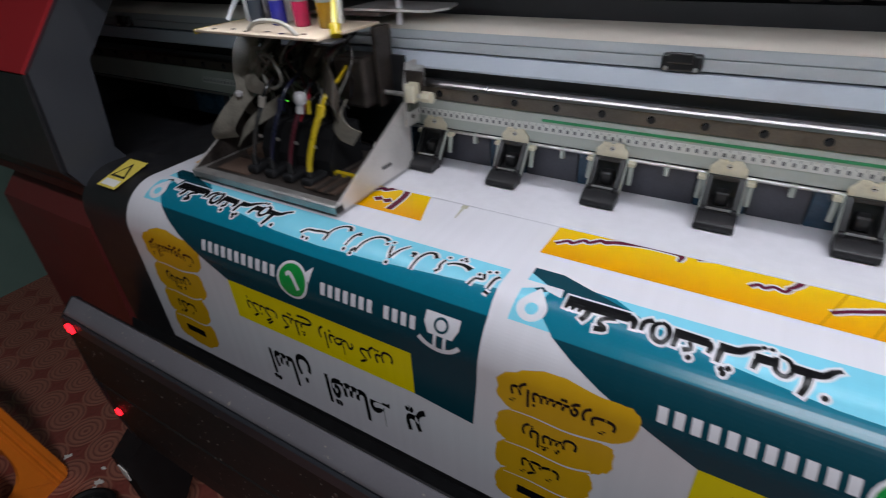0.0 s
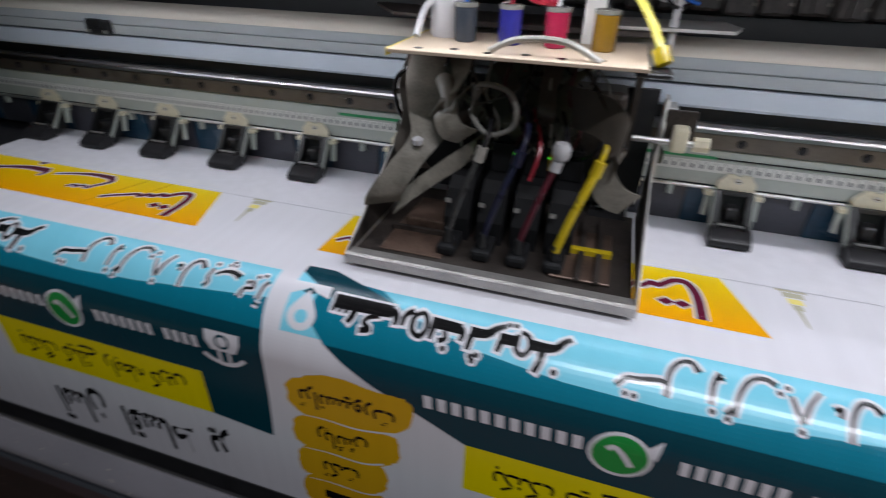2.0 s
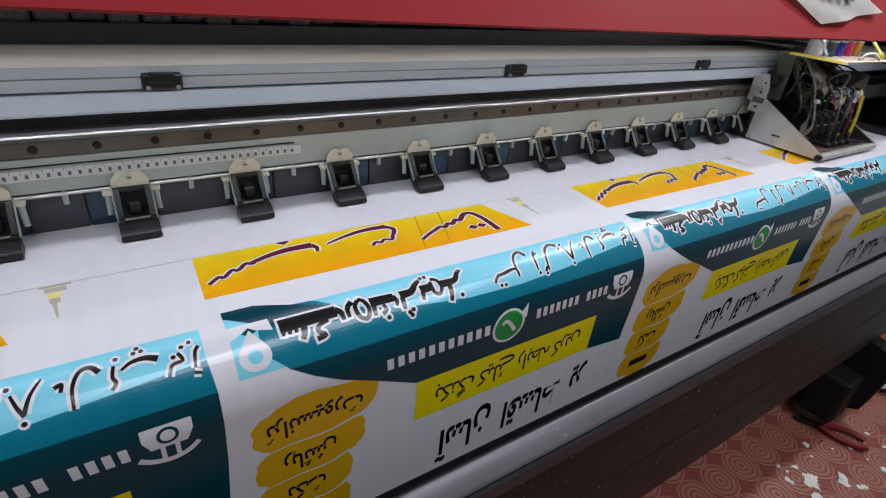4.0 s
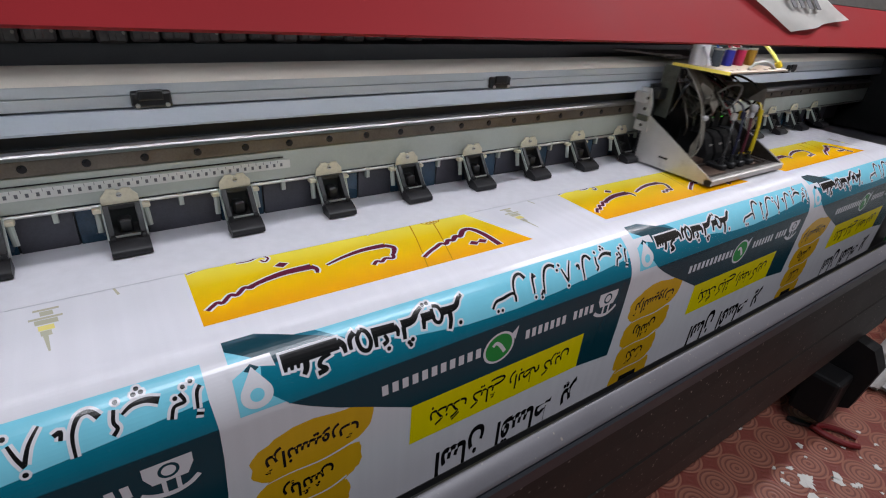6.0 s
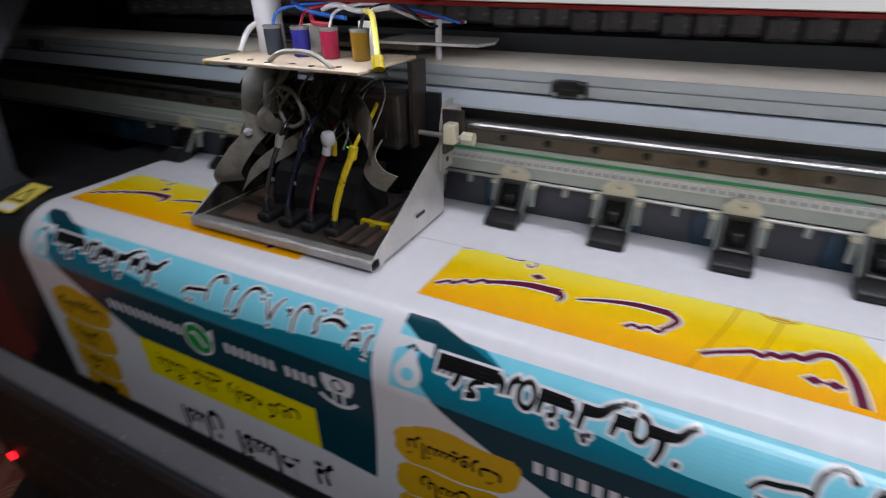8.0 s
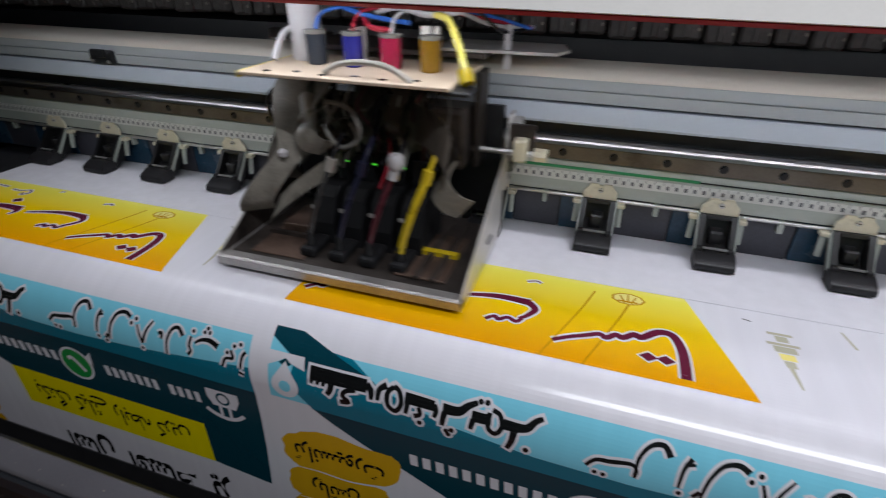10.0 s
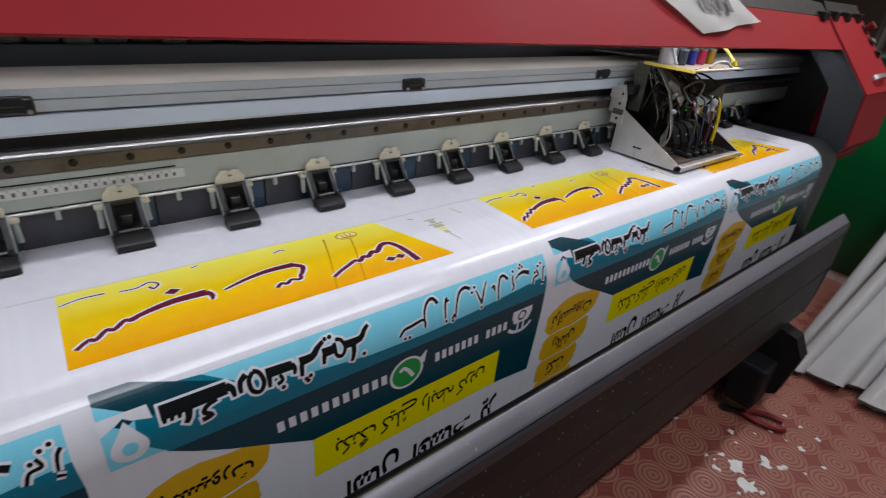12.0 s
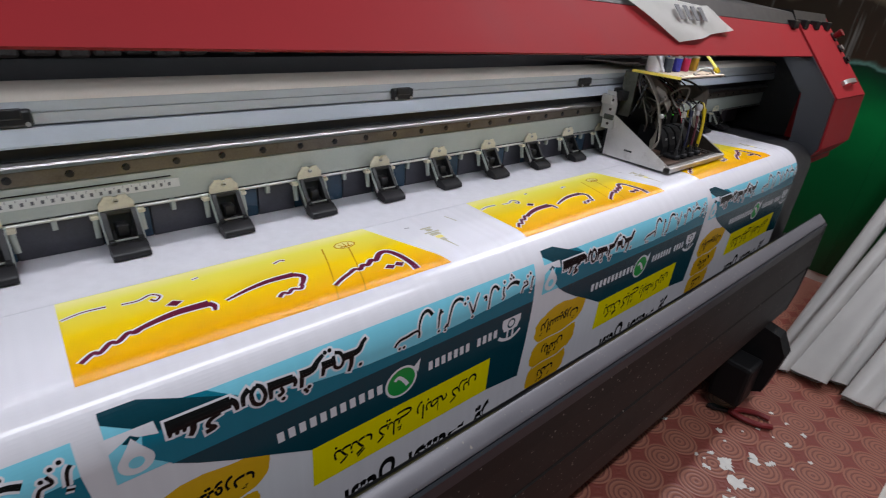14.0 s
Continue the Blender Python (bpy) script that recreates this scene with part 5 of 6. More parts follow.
    part("wire", bm_tube([(0.2, -0.06, 0.19), (0.215, -0.12, 0.185), (0.235, -0.15, 0.16), (0.225, -0.14, 0.12), (0.2, -0.10, 0.10)], 0.0025), M_TUBEK, t, smooth=True)
    part("wire", bm_tube([(0.14, -0.06, 0.18), (0.16, -0.10, 0.15), (0.175, -0.13, 0.12), (0.17, -0.15, 0.09)], 0.002), M_TUBER, t, smooth=True)
    part("fan_housing", bm_cyl((0.16, -0.05, 0.15), (0.16, -0.09, 0.15), 0.028, segs=24), M_BLKPL, t, "black round motor")
    part("damper_block", bm_box(0.195, 0.25, -0.095, -0.05, 0.10, 0.17, 0.006), M_INKED, t, "stained damper block")
    # cream shelf with ink cups
    sh = part("shelf", bm_box(0.034, 0.258, -0.181, -0.058, 0.2075, 0.2110, 0.0006, segs=1), M_BOARD, t, "cream shelf board with holes")
    part("shelf_edge", bm_box(0.033, 0.0342, -0.181, -0.058, 0.2050, 0.2112), M_WARN, sh, "yellow edge strip")
    part("shelf_tongue", bm_box(0.248, 0.276, -0.178, -0.150, 0.2035, 0.2073, 0.001, segs=1), M_BLKMET, sh)
    for k in range(6):
        p = (0.06 + 0.032 * k, -0.168 + 0.006 * (k % 2))
        part("shelf_hole", bm_cyl((p[0], p[1], 0.2108), (p[0], p[1], 0.2114), 0.004, segs=10), M_TUBEK, sh)
    for k, c in enumerate((M_INKK, M_INKC, M_INKM, M_INKY)):
        x = 0.089 + 0.0430 * k
        cup = part("ink_cup", bm_lathe([(0.0092, 0), (0.0104, 0.001), (0.0108, 0.028), (0.0108, 0.033), (0.0098, 0.0335)], (x, -0.115, 0.211), 20), c, t, ("dark grey", "blue", "magenta", "amber")[k] + " ink cup", smooth=True)
        part("cup_rim", bm_lathe([(0.0109, 0.0305), (0.0114, 0.031), (0.0114, 0.0342), (0.0100, 0.0346)], (x, -0.115, 0.211), 20), M_LOOP, cup, smooth=True)
    part("white_bottle", bm_lathe([(0.016, 0), (0.0175, 0.003), (0.0170, 0.030), (0.0180, 0.062), (0.012, 0.072), (0.008, 0.080)], (0.064, -0.092, 0.211), 20), M_WHITEPL, t, "white plastic bottle", smooth=True)
    part("label_card", bm_box(0.120, 0.126, -0.10, -0.07, 0.211, 0.245), M_PAPER, t)
    part("label_card", bm_box(0.196, 0.216, -0.085, -0.080, 0.211, 0.25), M_PAPER, t, "white paper tag")
    part("yellow_feed_tube", bm_tube([(0.218, -0.10, 0.262), (0.236, -0.115, 0.260), (0.252, -0.135, 0.243), (0.263, -0.150, 0.225), (0.267, -0.156, 0.216)], 0.0034), M_PALETUBE, t, "pale yellow feed tube", smooth=True)
    part("tube_nut", bm_cyl((0.264, -0.152, 0.222), (0.269, -0.158, 0.211), 0.007, segs=10), M_TUBEY, t)
    part("feed_tube", bm_tube([(0.15, -0.09, 0.262), (0.18, -0.10, 0.268), (0.21, -0.10, 0.262), (0.245, -0.09, 0.266)], 0.003), M_WHITEPL, t, "white feed tube", smooth=True)
    part("feed_tube", bm_tube([(0.10, -0.085, 0.268), (0.13, -0.10, 0.262), (0.16, -0.095, 0.256), (0.19, -0.10, 0.254)], 0.0025), M_TUBEB, t, "blue feed tube", smooth=True)
    part("feed_tube", bm_tube([(0.13, -0.085, 0.262), (0.15, -0.11, 0.25), (0.175, -0.108, 0.247)], 0.003), M_TUBER, t, "red feed tube", smooth=True)
    for k, m_ in enumerate((M_TUBEB, M_TUBER, M_WHITEPL, M_TUBEK)):
        part("feed_tube", bm_tube([(0.089 + 0.043 * k, -0.115, 0.240), (0.095 + 0.042 * k, -0.100, 0.262), (0.16 + 0.03 * k, -0.08, 0.268), (0.24 + 0.012 * k, -0.05, 0.262 - 0.006 * k), (0.30, -0.02 + 0.008 * k, 0.245)], 0.0019), m_, t, ("blue", "red", "white", "black")[k] + " feed tube", smooth=True)
    part("arched_tube", bm_tube([(0.125, -0.165, 0.213), (0.15, -0.168, 0.224), (0.19, -0.168, 0.224), (0.22, -0.172, 0.211)], 0.0028), M_TUBEW, t, "arched clear tube", smooth=True)
    part("drop_tube", bm_tube([(0.065, -0.09, 0.25), (0.048, -0.11, 0.24), (0.044, -0.13, 0.215)], 0.0035), M_WHITEPL, t, smooth=True)
    # rear arm to the cable chain
    part("rear_arm", bm_box(0.035, 0.26, -0.058, 0.03, 0.216, 0.222, 0.001, segs=1), M_INKED, t, "dark steel arm to the cable carrier")
    part("arm_post", bm_cyl((0.28, -0.04, 0.205), (0.28, -0.04, 0.25), 0.004, segs=10), M_WHITEPL, t)
    part("arm_plate", bm_prism([(0.20, -0.058), (0.335, -0.05), (0.345, -0.02), (0.335, 0.02), (0.20, 0.02)], 0.2225, 0.2255, axis="z"), M_GALV, t, "pale metal arm plate")
    part("strap_bracket", bm_prism([(-0.01, -0.058), (0.04, -0.07), (0.04, 0.01), (-0.06, 0.025), (-0.062, 0.015)], 0.2235, 0.2265, axis="z"), M_INKED, t)
    return t


# ---- clutter ----
def cover_poster():
    t = thing("cover_poster", "white printed paper strip stuck along the red hood", "poster")
    t.matrix_basis = HOOD_SAG @ pose(-0.212, -0.2050, 0.2725, -41.8, 0, 0)
    p = part("sheet", bm_box(-1.0, 0.0, -0.0016, -0.0006, 0.001, 0.105), M_PAPER, t)
    for a, w, m_ in ((-0.03, 0.016, M_PRINTBLUE), (-0.105, 0.012, M_PRINTBLUE), (-0.14, 0.012, M_INKM), (-0.30, 0.024, M_PRINTBLUE), (-0.55, 0.03, M_PRINTBLUE)):
        part("printed_bar", bm_box(a, a + w, -0.0021, -0.0015, 0.030, 0.08), m_, p)


def loose_paper():
    t = thing("loose_paper", "crumpled white paper with dark print hanging over the hood", "paper")
    bm = bmesh.new()
    n, grid = 10, []
    for i in range(n + 1):
        row = []
        for j in range(n + 1):
            a, b = i / n, j / n
            x = (1.01 + 0.285 * a) * (1 - b) + (0.80 + 0.42 * a) * b
            low = 0.295 + 0.03 * a
            z = low + (0.40 - low) * b
            y = -0.205 + (z - 0.2725) * 0.894 - 0.008 - 0.012 * math.sin(a * 5 + b * 3) ** 2 * (1 - b)
            if z > 0.36:
                y += (z - 0.36) * 0.6
            row.append(bm.verts.new((x, y, z)))
        grid.append(row)
    for i in range(n):
        for j in range(n):
            bm.faces.new((grid[i][j], grid[i + 1][j], grid[i + 1][j + 1], grid[i][j + 1]))
    r = bmesh.ops.solidify(bm, geom=bm.faces[:], thickness=0.0006)
    p = part("sheet", bm, M_PAPER, t, smooth=True)
    for k in range(4):
        x = 1.04 + 0.035 * k
        bm = bm_box(0, 0.018, -0.0012, 0, 0, 0.035)
        bar_ = part("printed_bar", bm, M_PRINTGREY, p)
        bar_.matrix_basis = pose(x, -0.205 + 0.0675 * 0.894 - 0.0235, 0.338, -41.8, 0, 0)
    t.matrix_basis = HOOD_SAG


def stool():
    t = thing("plastic_stool", "orange plastic stool with open sides on the floor", "stool")
    h, top, base = 0.50, 0.140, 0.19
    part("seat", bm_box(-top - 0.008, top + 0.008, -top - 0.008, top + 0.008, h - 0.03, h, 0.018, segs=4), M_ORANGE, t, smooth=True)
    n = 32

    def edge(r_u, lo, hi, power, i):
        a = 2 * math.pi * (i + 0.5) / n
        c, s = math.cos(a), math.sin(a)
        return (r_u * math.copysign(abs(c) ** power, c), (lo + hi) / 2 + (hi - lo) / 2 * math.copysign(abs(s) ** power, s))
    for k in range(4):
        bm = bmesh.new()
        rings = []
        for depth in (0.0, 0.010):
            for inner in (0, 1):
                ring = []
                for i in range(n):
                    u, z = edge(0.66, 0.07, 0.40, 0.55, i) if inner else edge(1.0, 0.0, h - 0.02, 0.12, i)
                    r = top + (base - top) * (1 - z / h)
                    flute = 0.006 if (not inner and abs(u) > 0.9) else 0.0
                    ring.append(bm.verts.new((u * r, -(r - depth + flute * 0.5), z)))
                rings.append(ring)
        for a, b in ((0, 1), (1, 3), (3, 2), (2, 0)):
            for i in range(n):
                j = (i + 1) % n
                bm.faces.new((rings[a][i], rings[a][j], rings[b][j], rings[b][i]))
        bmesh.ops.recalc_face_normals(bm, faces=bm.faces)
        bmesh.ops.transform(bm, matrix=Matrix.Rotation(radians(90 * k), 4, "Z"), verts=bm.verts)
        part("side_panel", bm, M_ORANGE, t, "open arched side with two legs")
    for sx in (-1, 1):
        for sy in (-1, 1):
            rib = bmesh.new()
            for q in (0.80, 0.90):
                bm_cyl((sx * top * q, sy * (top + 0.001), h - 0.03), (sx * base * q, sy * (base + 0.001), 0.01), 0.006, segs=8, bm=rib)
                bm_cyl((sx * (top + 0.001), sy * top * q, h - 0.03), (sx * (base + 0.001), sy * base * q, 0.01), 0.006, segs=8, bm=rib)
            part("corner_rib", rib, M_ORANGE, t, smooth=True)
    t.matrix_basis = pose(-2.03, -0.705, FLOOR_Z, 0, 0, 14)
    b = thing("water_jug", "red-orange plastic water jug with white collar on the stool", "water jug")
    part("body", bm_lathe([(0.090, 0), (0.112, 0.006), (0.128, 0.040), (0.137, 0.085), (0.130, 0.125), (0.108, 0.158), (0.098, 0.166)], (0, 0, 0), 36), M_BUCKET, b, "ribbed red-orange body", smooth=True)
    for k in range(9):
        z = 0.028 + 0.0125 * k
        r = (0.1245, 0.1280, 0.1310, 0.1335, 0.1352, 0.1360, 0.1345, 0.1320, 0.1275)[k]
        part("rib", bm_lathe([(r - 0.004, z - 0.004), (r + 0.0018, z - 0.001), (r + 0.0018, z + 0.001), (r - 0.004, z + 0.004)], (0, 0, 0), 36), M_BUCKET, b, smooth=True)
    part("neck_band", bm_lathe([(0.097, 0.164), (0.104, 0.167), (0.104, 0.176), (0.096, 0.179)], (0, 0, 0), 36), M_BUCKET, b, smooth=True)
    part("upper_body", bm_lathe([(0.098, 0.176), (0.094, 0.20), (0.082, 0.25), (0.066, 0.30), (0.0, 0.305)], (0, 0, 0), 36), M_BUCKET, b, smooth=True)
    part("carry_strap", bm_ribbon([(0.0, 0.106, 0.172), (0.060, 0.100, 0.178), (0.112, 0.052, 0.190), (0.128, 0.0, 0.194), (0.112, -0.052, 0.190), (0.060, -0.100, 0.178), (0.0, -0.106, 0.172)], (0.0, 0.0, 0.016), 0.0016), M_CASECREAM, b, "pale plastic carrying strap", smooth=True)
    part("lid", bm_lathe([(0.066, 0.300), (0.070, 0.304), (0.070, 0.325), (0.060, 0.332), (0.0, 0.333)], (0, 0, 0), 30), M_CASECREAM, b, "pale screw lid", smooth=True)
    b.matrix_basis = pose(-2.075, -0.70, FLOOR_Z + 0.501, 0, 0, 20)


def pattern_case():
    """A low glazed case with a cream frame and a lattice patterned bed."""
    t = thing("display_case", "low case with cream frame and lattice-patterned top", "display case")
    part("bed", bm_box(-0.16, 0.16, -0.2, 0.2, -0.18, 0.30), M_GREYPAINT, t)
    M_L = mat("lattice_olive", (0.20, 0.195, 0.13), 0.4, vary=0.2, scale=30)
    M_F = mat("lattice_cream", (0.55, 0.54, 0.42), 0.4)
    M_D = mat("lattice_maroon", (0.10, 0.03, 0.04), 0.5)
    f = part("field", bm_box(-0.15, 0.15, -0.185, 0.185, 0.3, 0.303), M_L, t)
    cell, d = 0.062, None
    for k in range(-9, 10):
        for sgn in (-1, 1):
            c0 = cell * k
            lo, hi = max(-0.148, (-0.183 - c0) * sgn if sgn > 0 else c0 - 0.183), min(0.148, (0.183 - c0) * sgn if sgn > 0 else c0 + 0.183)
            if hi - lo < 0.02:
                continue
            ya, yb = (c0 + lo, c0 + hi) if sgn > 0 else (c0 - lo, c0 - hi)
            part("lattice_band", bm_prism([(lo, ya - 0.0045), (hi, yb - 0.0045), (hi, yb + 0.0045), (lo, ya + 0.0045)], 0.3031, 0.3045 + 0.0003 * sgn, axis="z"), M_D, f)
    for i in range(-4, 5):
        for j in range(-5, 6):
            px, py = cell * i / 2, cell * j / 2
            if (i + j) % 2 == 0 or abs(px) > 0.13 or abs(py) > 0.165:
                continue
            if d is None:
                bm = bmesh.new()
                for k in range(4):
                    a = radians(90 * k)
                    c, s = math.cos(a), math.sin(a)
                    bm_prism([(0.001 * c, 0.001 * s), (0.011 * c - 0.0045 * s, 0.011 * s + 0.0045 * c), (0.020 * c, 0.020 * s), (0.011 * c + 0.0045 * s, 0.011 * s - 0.0045 * c)], 0.3031, 0.3042, bm=bm, axis="z")
                d = part("lattice_flower", bm, M_F, f, "pale four-petalled flower")
                o = d
            else:
                o = new("lattice_flower", d.data)
                o.parent = f
            o.location = (px, py, 0)
    for b in ((-0.17, 0.17, -0.21, -0.188), (-0.17, 0.17, 0.188, 0.21), (-0.17, -0.148, -0.188, 0.188), (0.148, 0.17, -0.188, 0.188)):
        part("frame_bar", bm_box(*b, 0.285, 0.322, 0.003), M_CASECREAM, t, "cream frame bar")
    t.matrix_basis = pose(-1.585, -0.895, FLOOR_Z + 0.18, 0, 0, 2)


def vinyl_rolls():
    # foot on the floor, a point it leans through, radius, flattening, length, depth of the creases
    specs = (((2.035, -0.445), (2.75, -0.60, 0.03), 0.028, 1.0, 1.45, 0.02), ((2.060, -0.525), (2.72, -0.645, -0.09), 0.046, 1.9, 1.35, 0.30), ((2.120, -0.600), (2.70, -0.69, -0.16), 0.044, 1.25, 1.30, 0.12),
             ((2.050, -0.690), (2.55, -0.775, -0.40), 0.044, 1.7, 0.62, 0.28), ((2.085, -0.765), (2.6, -0.82, -0.36), 0.030, 1.2, 0.66, 0.12), ((2.080, -0.850), (2.33, -0.880, -0.42), 0.038, 1.1, 1.20, 0.05),
             ((2.26, -0.40), (2.8, -0.5, 0.0), 0.030, 1.0, 1.4, 0.02))
    for k, ((x, y), thru, r, flat, ln, crease) in enumerate(specs):
        t = thing("vinyl_roll", "white vinyl roll leaning against the wall" if crease < 0.1 else "flattened creased bundle of white vinyl, leaning", "vinyl roll", "vinyl rolls leaning by the wall")
        p = Vector((x, y, FLOOR_Z + r * 0.6))
        d = (Vector(thru) - p).normalized()
        a = d.cross(Vector((0, 0, 1))).normalized()
        b = a.cross(d)
        bm = bmesh.new()
        turns, n, rows = 1.22, 48, []
        for j in range(13):
            f = j / 12
            row = []
            for i in range(n + 1):
                w = 2 * math.pi * turns * i / n + k
                rr = r * (0.92 + 0.08 * i / n) * (1 - crease * (0.5 + 0.5 * math.cos(3 * w + 1.5 * f + k)) + 0.10 * crease * math.sin(11 * f + 2 * w))
                spread = 1 + (flat - 1) * (0.75 + 0.25 * math.cos(4.5 * f + k))
                o = a * math.cos(w) * rr * spread + b * math.sin(w) * rr
                row.append(bm.verts.new(p + d * ln * f + o + d * (0.012 * math.sin(w * 1.3) if j in (0, 12) else 0.0)))
            rows.append(row)
        for q0, q1 in zip(rows, rows[1:]):
            for i in range(n):
                bm.faces.new((q0[i], q0[i + 1], q1[i + 1], q1[i]))
        bmesh.ops.solidify(bm, geom=bm.faces[:], thickness=0.0022)
        part("wound_sheet", bm, M_ROLL, t, smooth=True)
        part("core", bm_cyl(p + d * 0.006, p + d * (ln - 0.006), r * 0.45, segs=16), M_DKCORE if k == 4 else M_ROLL, t)
    bt = thing("plastic_bottle", "small white plastic bottle on the printer foot", "bottle")
    part("body", bm_lathe([(0.024, 0), (0.026, 0.004), (0.026, 0.07), (0.012, 0.085), (0.012, 0.09)], (0, 0, 0), 20), M_WHITEPL, bt, smooth=True)
    part("cap", bm_lathe([(0.014, 0.088), (0.0145, 0.09), (0.0145, 0.106), (0.012, 0.108)], (0, 0, 0), 16), M_PAPER, bt, smooth=True)
    bt.matrix_basis = pose(1.82, -0.34, -0.46)


def east_wall_print():
    """Printed wallpaper: bricks below, a waterfall with a green pool above."""
    x = 3.097
    g = bpy.data.materials.new("printed_waterfall")
    g.use_nodes = True
    n, l = g.node_tree.nodes, g.node_tree.links
    b = n["Principled BSDF"]
    b.inputs["Roughness"].default_value = 0.3
    tc = n.new("ShaderNodeTexCoord")
    sep = n.new("ShaderNodeSeparateXYZ")
    l.new(tc.outputs["Object"], sep.inputs[0])
    nz = n.new("ShaderNodeTexNoise")
    nz.inputs["Scale"].default_value, nz.inputs["Detail"].default_value = 7, 8
    l.new(tc.outputs["Object"], nz.inputs["Vector"])
    mp = n.new("ShaderNodeMapping")
    mp.inputs["Scale"].default_value = (1, 34, 1.8)
    l.new(tc.outputs["Object"], mp.inputs["Vector"])
    st = n.new("ShaderNodeTexNoise")
    st.inputs["Scale"].default_value, st.inputs["Detail"].default_value = 1.0, 4
    l.new(mp.outputs[0], st.inputs["Vector"])
    edge = n.new("ShaderNodeMath")
    edge.operation = "MULTIPLY_ADD"
    edge.inputs[1].default_value = 0.16
    l.new(nz.outputs["Fac"], edge.inputs[0])
    l.new(sep.outputs["Z"], edge.inputs[2])
    cr = n.new("ShaderNodeValToRGB")
    e = cr.color_ramp.elements
    stops = ((0.0, (0.0, 0.04, 0.012)), (1.0, (0.28, 0.24, 0.14)), (0.34, (0.001, 0.10, 0.025)), (0.50, (0.002, 0.19, 0.045)), (0.59, (0.001, 0.06, 0.02)), (0.628, (0.002, 0.022, 0.012)), (0.636, (0.10, 0.22, 0.18)), (0.65, (0.030, 0.022, 0.014)), (0.80, (0.022, 0.016, 0.011)), (0.86, (0.26, 0.22, 0.14)))
    for i, (p, c) in enumerate(stops):
        q = e[i] if i < 2 else e.new(p)
        q.position, q.color = p, (*c, 1)
    rg = n.new("ShaderNodeMapRange")
    rg.inputs["From Min"].default_value, rg.inputs["From Max"].default_value = -0.75, 0.85
    l.new(edge.outputs[0], rg.inputs["Value"])
    l.new(rg.outputs[0], cr.inputs[0])
    fall = n.new("ShaderNodeMapRange")
    fall.inputs["From Min"].default_value, fall.inputs["From Max"].default_value = 0.60, 0.70
    l.new(st.outputs["Fac"], fall.inputs["Value"])
    hi = n.new("ShaderNodeMapRange")
    hi.inputs["From Min"].default_value, hi.inputs["From Max"].default_value = 0.17, 0.22
    hi.inputs["To Max"].default_value = 0.16
    l.new(sep.outputs["Z"], hi.inputs["Value"])
    mu = n.new("ShaderNodeMath")
    mu.operation = "MULTIPLY"
    l.new(fall.outputs[0], mu.inputs[0])
    l.new(hi.outputs[0], mu.inputs[1])
    mx = n.new("ShaderNodeMix")
    mx.data_type = "RGBA"
    l.new(mu.outputs[0], mx.inputs["Factor"])
    l.new(cr.outputs[0], mx.inputs["A"])
    mx.inputs["B"].default_value = (0.6, 0.62, 0.58, 1)
    l.new(mx.outputs["Result"], b.inputs["Base Color"])
    mural = thing("wall_mural", "printed wall mural of a waterfall over a green pool", "wall mural")
    for k in range(4):
        y = -0.99 + 0.71 * k
        part("mural_strip", bm_box(x - 0.004 - 0.0006 * (k % 2), x, y, y + 0.7095, -0.85, 0.9), g, mural)
    t = thing("brick_wallpaper", "wallpaper of dark red bricks with pale joints", "wallpaper")
    x = 2.328
    part("joint_sheet", bm_box(x - 0.0015, x, -2.5, -1.0, FLOOR_Z + 0.02, 0.6), M_JOINT, t)
    d = None
    for i in range(14):
        for j in range(2, 11):
            y = -2.68 + 0.145 * j + (0.0725 if i % 2 else 0)
            if d is None:
                d = part("brick", bm_box(-0.002, 0.0, -0.066, 0.066, -0.029, 0.029, 0.0008, segs=1), M_BRICK, t)
                o = d
            else:
                o = new("brick", d.data)
                o.parent = t
            o.location = (x - 0.0016, y, FLOOR_Z + 0.07 + 0.07 * i)


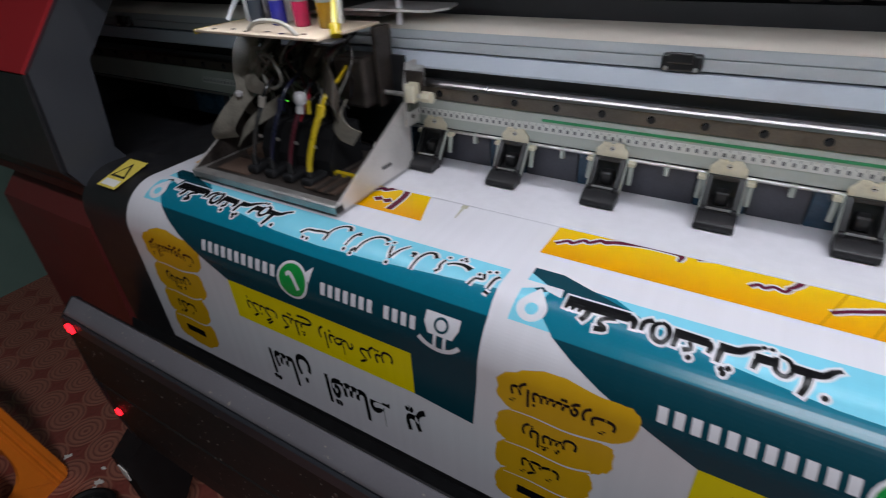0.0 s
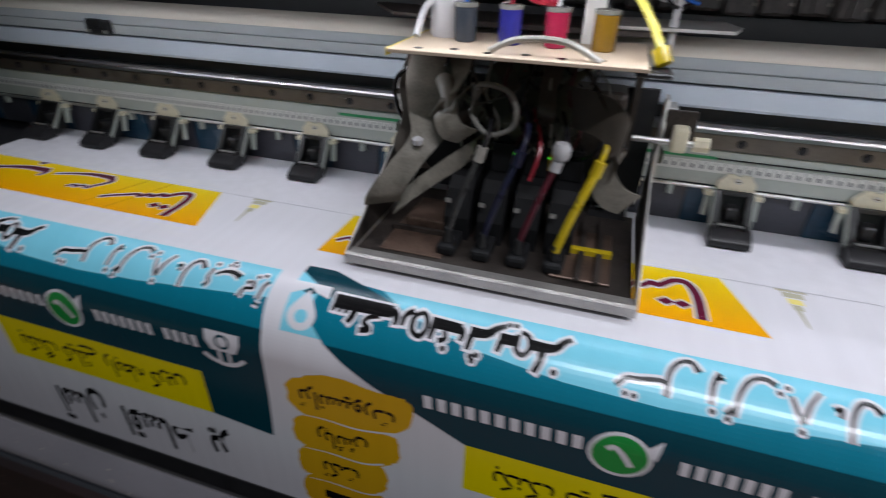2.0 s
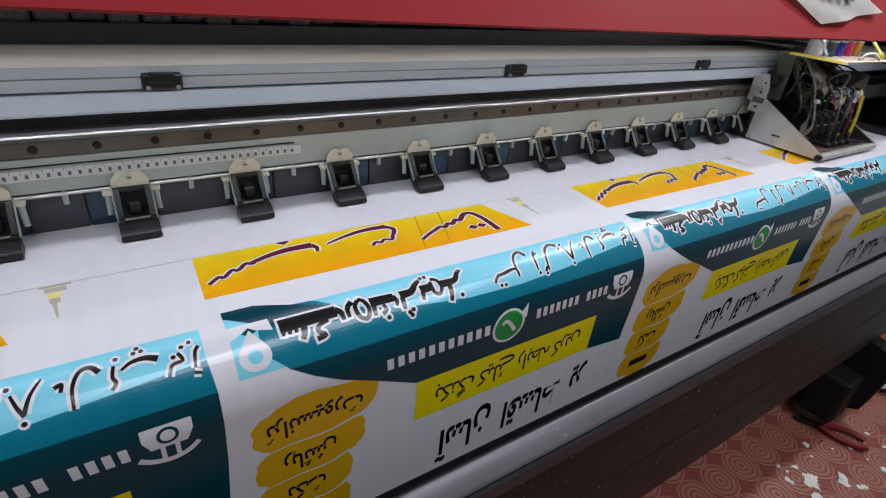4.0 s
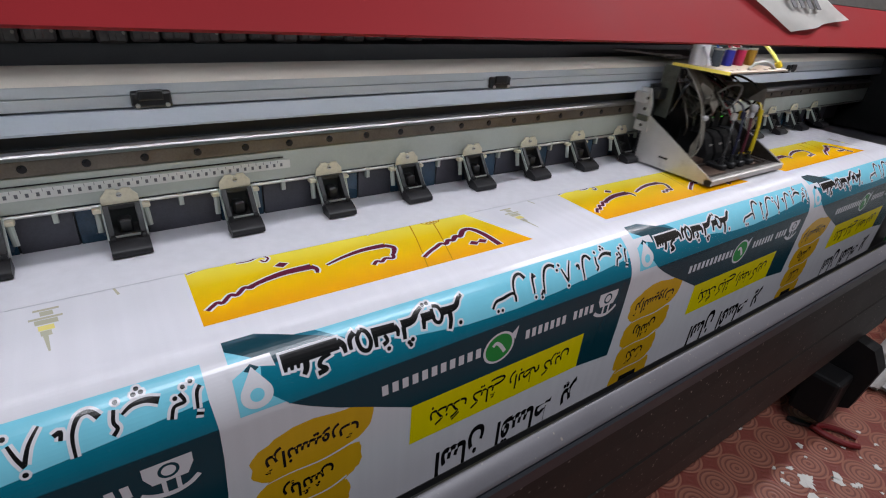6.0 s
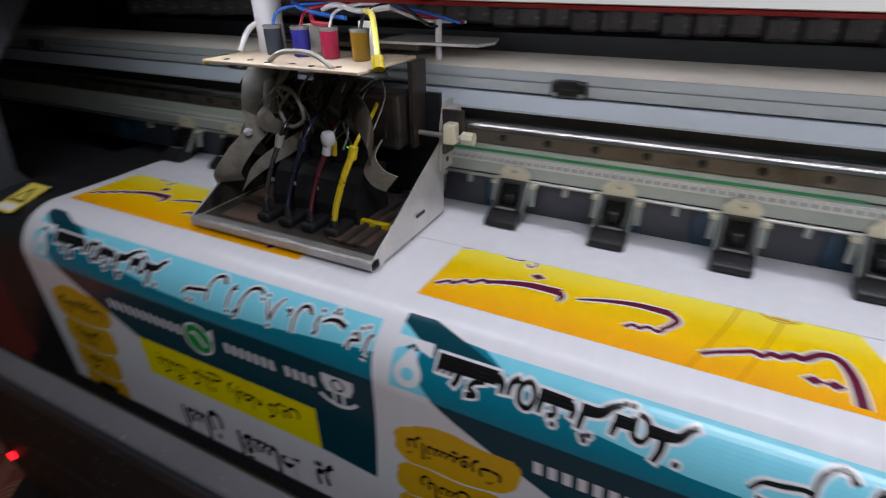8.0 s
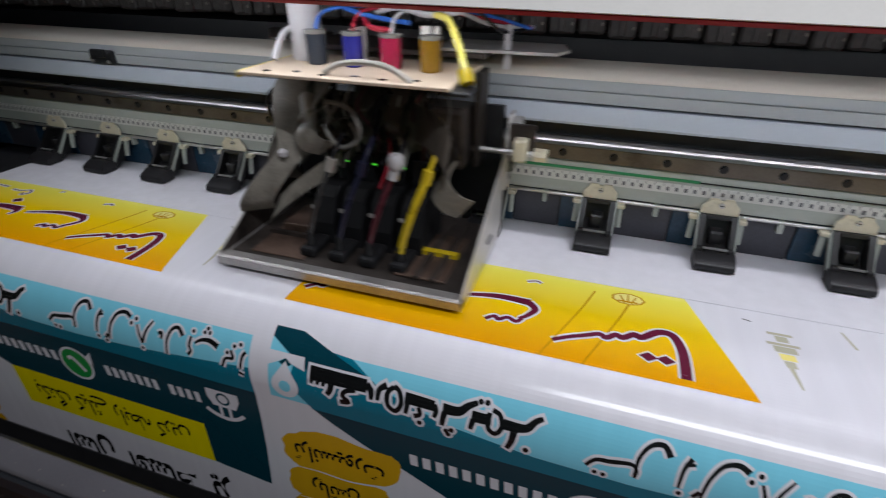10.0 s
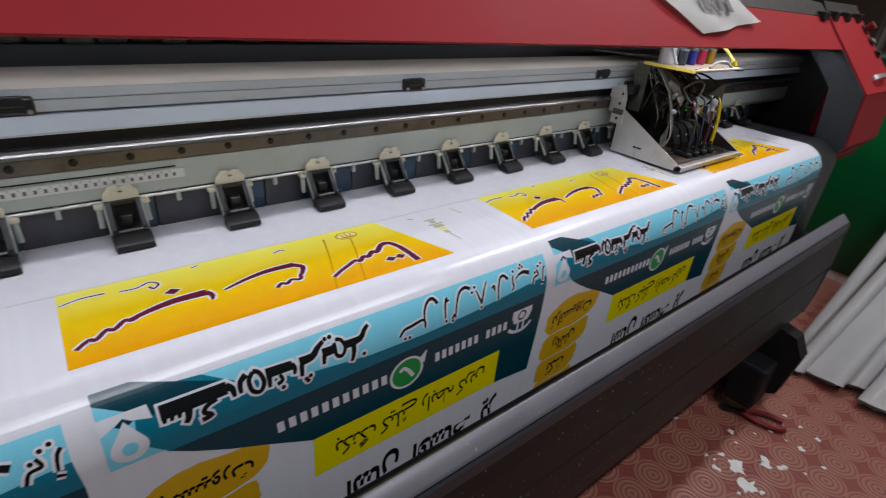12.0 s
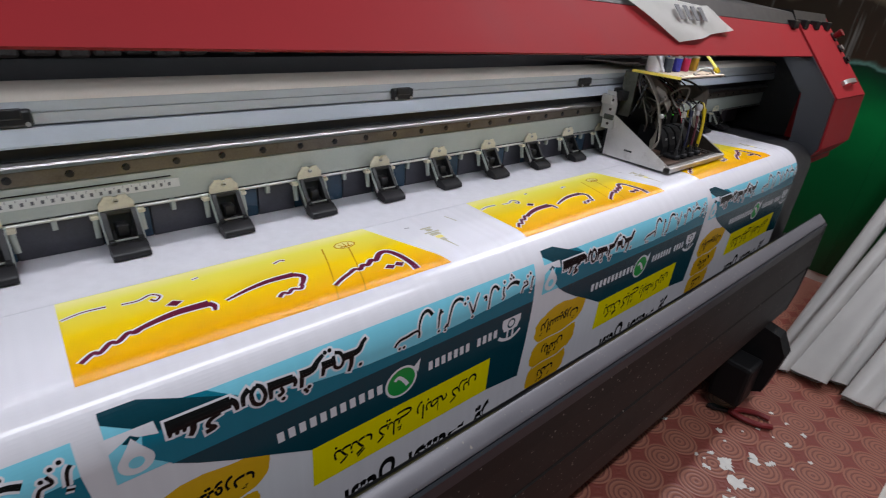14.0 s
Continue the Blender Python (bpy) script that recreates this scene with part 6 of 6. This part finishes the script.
def floor_clutter():
    s = part("floor_tape", bm_box(-0.036, 0.036, -0.62, 0.62, 0.0, 0.002), M_TAPEW)
    tagged(s, "worn white tape strip stuck on the floor", "floor tape")
    s.matrix_basis = pose(1.55, -0.888, FLOOR_Z + 0.0005, 0, 0, -91)
    sc = thing("pliers", "red-handled cutting tool lying on the floor", "hand tool")
    for s_ in (-1, 1):
        part("grip", bm_tube([(0.0, 0, 0.015), (0.04, s_ * 0.022, 0.015), (0.09, s_ * 0.030, 0.014), (0.13, s_ * 0.020, 0.013)], 0.010), M_REDGRIP, sc, "red rubber grip", smooth=True)
        part("jaw", bm_prism([(0.0, s_ * 0.004), (-0.05, s_ * 0.012), (-0.07, s_ * 0.004), (-0.06, s_ * 0.0005), (0.0, -s_ * 0.004)], 0.008, 0.018, axis="z"), M_BLKMET, sc)
    sc.matrix_basis = pose(1.62, -0.42, FLOOR_Z, 0, 0, -62)
    rnd = random.Random(8)
    for k in range(44):
        bm = bmesh.new()
        n = 15
        r = rnd.uniform(0.004, 0.013) if k > 5 else rnd.uniform(0.024, 0.040)
        pts = [(r * rnd.uniform(0.25, 1.25) * math.cos(2 * math.pi * i / n), r * rnd.uniform(0.25, 1.1) * math.sin(2 * math.pi * i / n)) for i in range(n)]
        bm_prism(pts, 0.0, 0.0006 + 0.00006 * k, bm=bm, axis="z")
        o = part("plaster_scrap", bm, M_PLASTER)
        tagged(o, "flat white scrap stuck on the floor", "scrap", "white scraps on the floor")
        if k < 34:
            o.matrix_basis = pose(1.45 + rnd.gauss(0, 0.14), -0.57 + rnd.gauss(0, 0.1), FLOOR_Z + 0.0004, 0, 0, rnd.uniform(0, 360))
        else:
            o.matrix_basis = pose(-1.75 + rnd.gauss(0, 0.12), -0.45 + rnd.gauss(0, 0.08), FLOOR_Z + 0.0004, 0, 0, rnd.uniform(0, 360))
    c = thing("cable_coil", "black cable coil lying on the floor by the stand", "cable coil")
    for k in range(4):
        r = 0.052 + 0.006 * (k % 2)
        part("winding", bm_tube([(r * math.cos(w), r * math.sin(w), 0.012 + 0.015 * k + 0.003 * math.sin(3 * w)) for w in (2 * math.pi * q / 12 for q in range(13))], 0.0105, segs=8, n=3), M_SOOT, c, smooth=True)
    c.matrix_basis = pose(-1.68, -0.525, FLOOR_Z, 0, 0, 20)
    a = thing("monitor", "dark monitor with green picture standing on the printer top", "monitor")
    part("casing", bm_box(-0.2, 0.2, -0.015, 0.015, 0.06, 0.32, 0.006), M_BLKPL, a)
    part("screen", bm_box(-0.188, 0.188, -0.0165, -0.0155, 0.075, 0.308), mat("screen_green", (0.004, 0.02, 0.008), 0.15), a)
    part("stand", bm_box(-0.08, 0.08, -0.06, 0.06, 0.0, 0.01), M_BLKPL, a)
    part("neck", bm_box(-0.02, 0.02, 0.0, 0.02, 0.01, 0.08), M_BLKPL, a)
    a.matrix_basis = pose(1.9, 0.12, 0.412)


# ---- movement ----
FEED = [(0.0, 0.184), (0.5, 0.184), (0.72, 0.2095), (4.65, 0.2095), (4.95, 0.2365), (8.65, 0.2365), (8.95, 0.2575), (12.72, 0.2575), (12.98, 0.2720), (14.0, 0.2720)]
TRAVEL = [(0.0, -1.255), (0.15, -1.39), (0.3, -1.505), (0.5, -1.602), (0.7, -1.606), (0.85, -1.585), (1.0, -1.534), (1.2, -1.40), (1.5, -1.140), (2.0, -0.661), (2.3, -0.371), (2.6, -0.095), (3.0, 0.274), (3.5, 0.738), (4.0, 1.20), (4.4, 1.53), (4.65, 1.615), (4.95, 1.615), (5.2, 1.50), (5.6, 1.17), (6.0, 0.830), (6.5, 0.398), (7.0, -0.083), (7.5, -0.553), (8.0, -1.055), (8.3, -1.33), (8.55, -1.54), (8.7, -1.60), (8.95, -1.61), (9.2, -1.51), (9.6, -1.18), (10.0, -0.81), (10.5, -0.355), (11.0, 0.078), (11.5, 0.545), (12.0, 1.020), (12.5, 1.449), (12.75, 1.60), (13.0, 1.635), (13.2, 1.613), (13.5, 1.459), (14.0, 1.057)]


def feed_at(t):
    for (a, fa), (b, fb) in zip(FEED, FEED[1:]):
        if a <= t <= b:
            s = (t - a) / (b - a)
            s = s * s * (3 - 2 * s)
            return fa + (fb - fa) * s
    return FEED[-1][1]


def motions():
    walk(CARRIAGE, [(t, pose(x, 0, 0)) for t, x in TRAVEL])
    times = []
    for (a, fa), (b, fb) in zip(FEED, FEED[1:]):
        times.append(a)
        if fa != fb:
            times += [a + (b - a) / 3, a + 2 * (b - a) / 3]
    times.append(14.0)
    for ob, v in STRIPS:
        rows = []
        for t in times:
            y, z, b = sheet_pose(v + feed_at(t))
            rows.append((t, Matrix.Translation((0, y, z)) @ Matrix.Rotation(b, 4, "X")))
        walk(ob, rows)


room()
platen()
beam()
back_guard()
first = pinch_roller(pose(-1.312, 0, 0.001))
for x in [-1.192, -1.074, -0.949] + [k * 0.136 for k in range(-6, 14)]:
    copy_thing(first, pose(x, 0, 0.001))
cable_chain()
hood()
end_housing(-1)
end_housing(1)
lower_frame()
warning_label()
printed_banner()
CARRIAGE = carriage()
cover_poster()
loose_paper()
stool()
pattern_case()
vinyl_rolls()
east_wall_print()
floor_clutter()
motions()
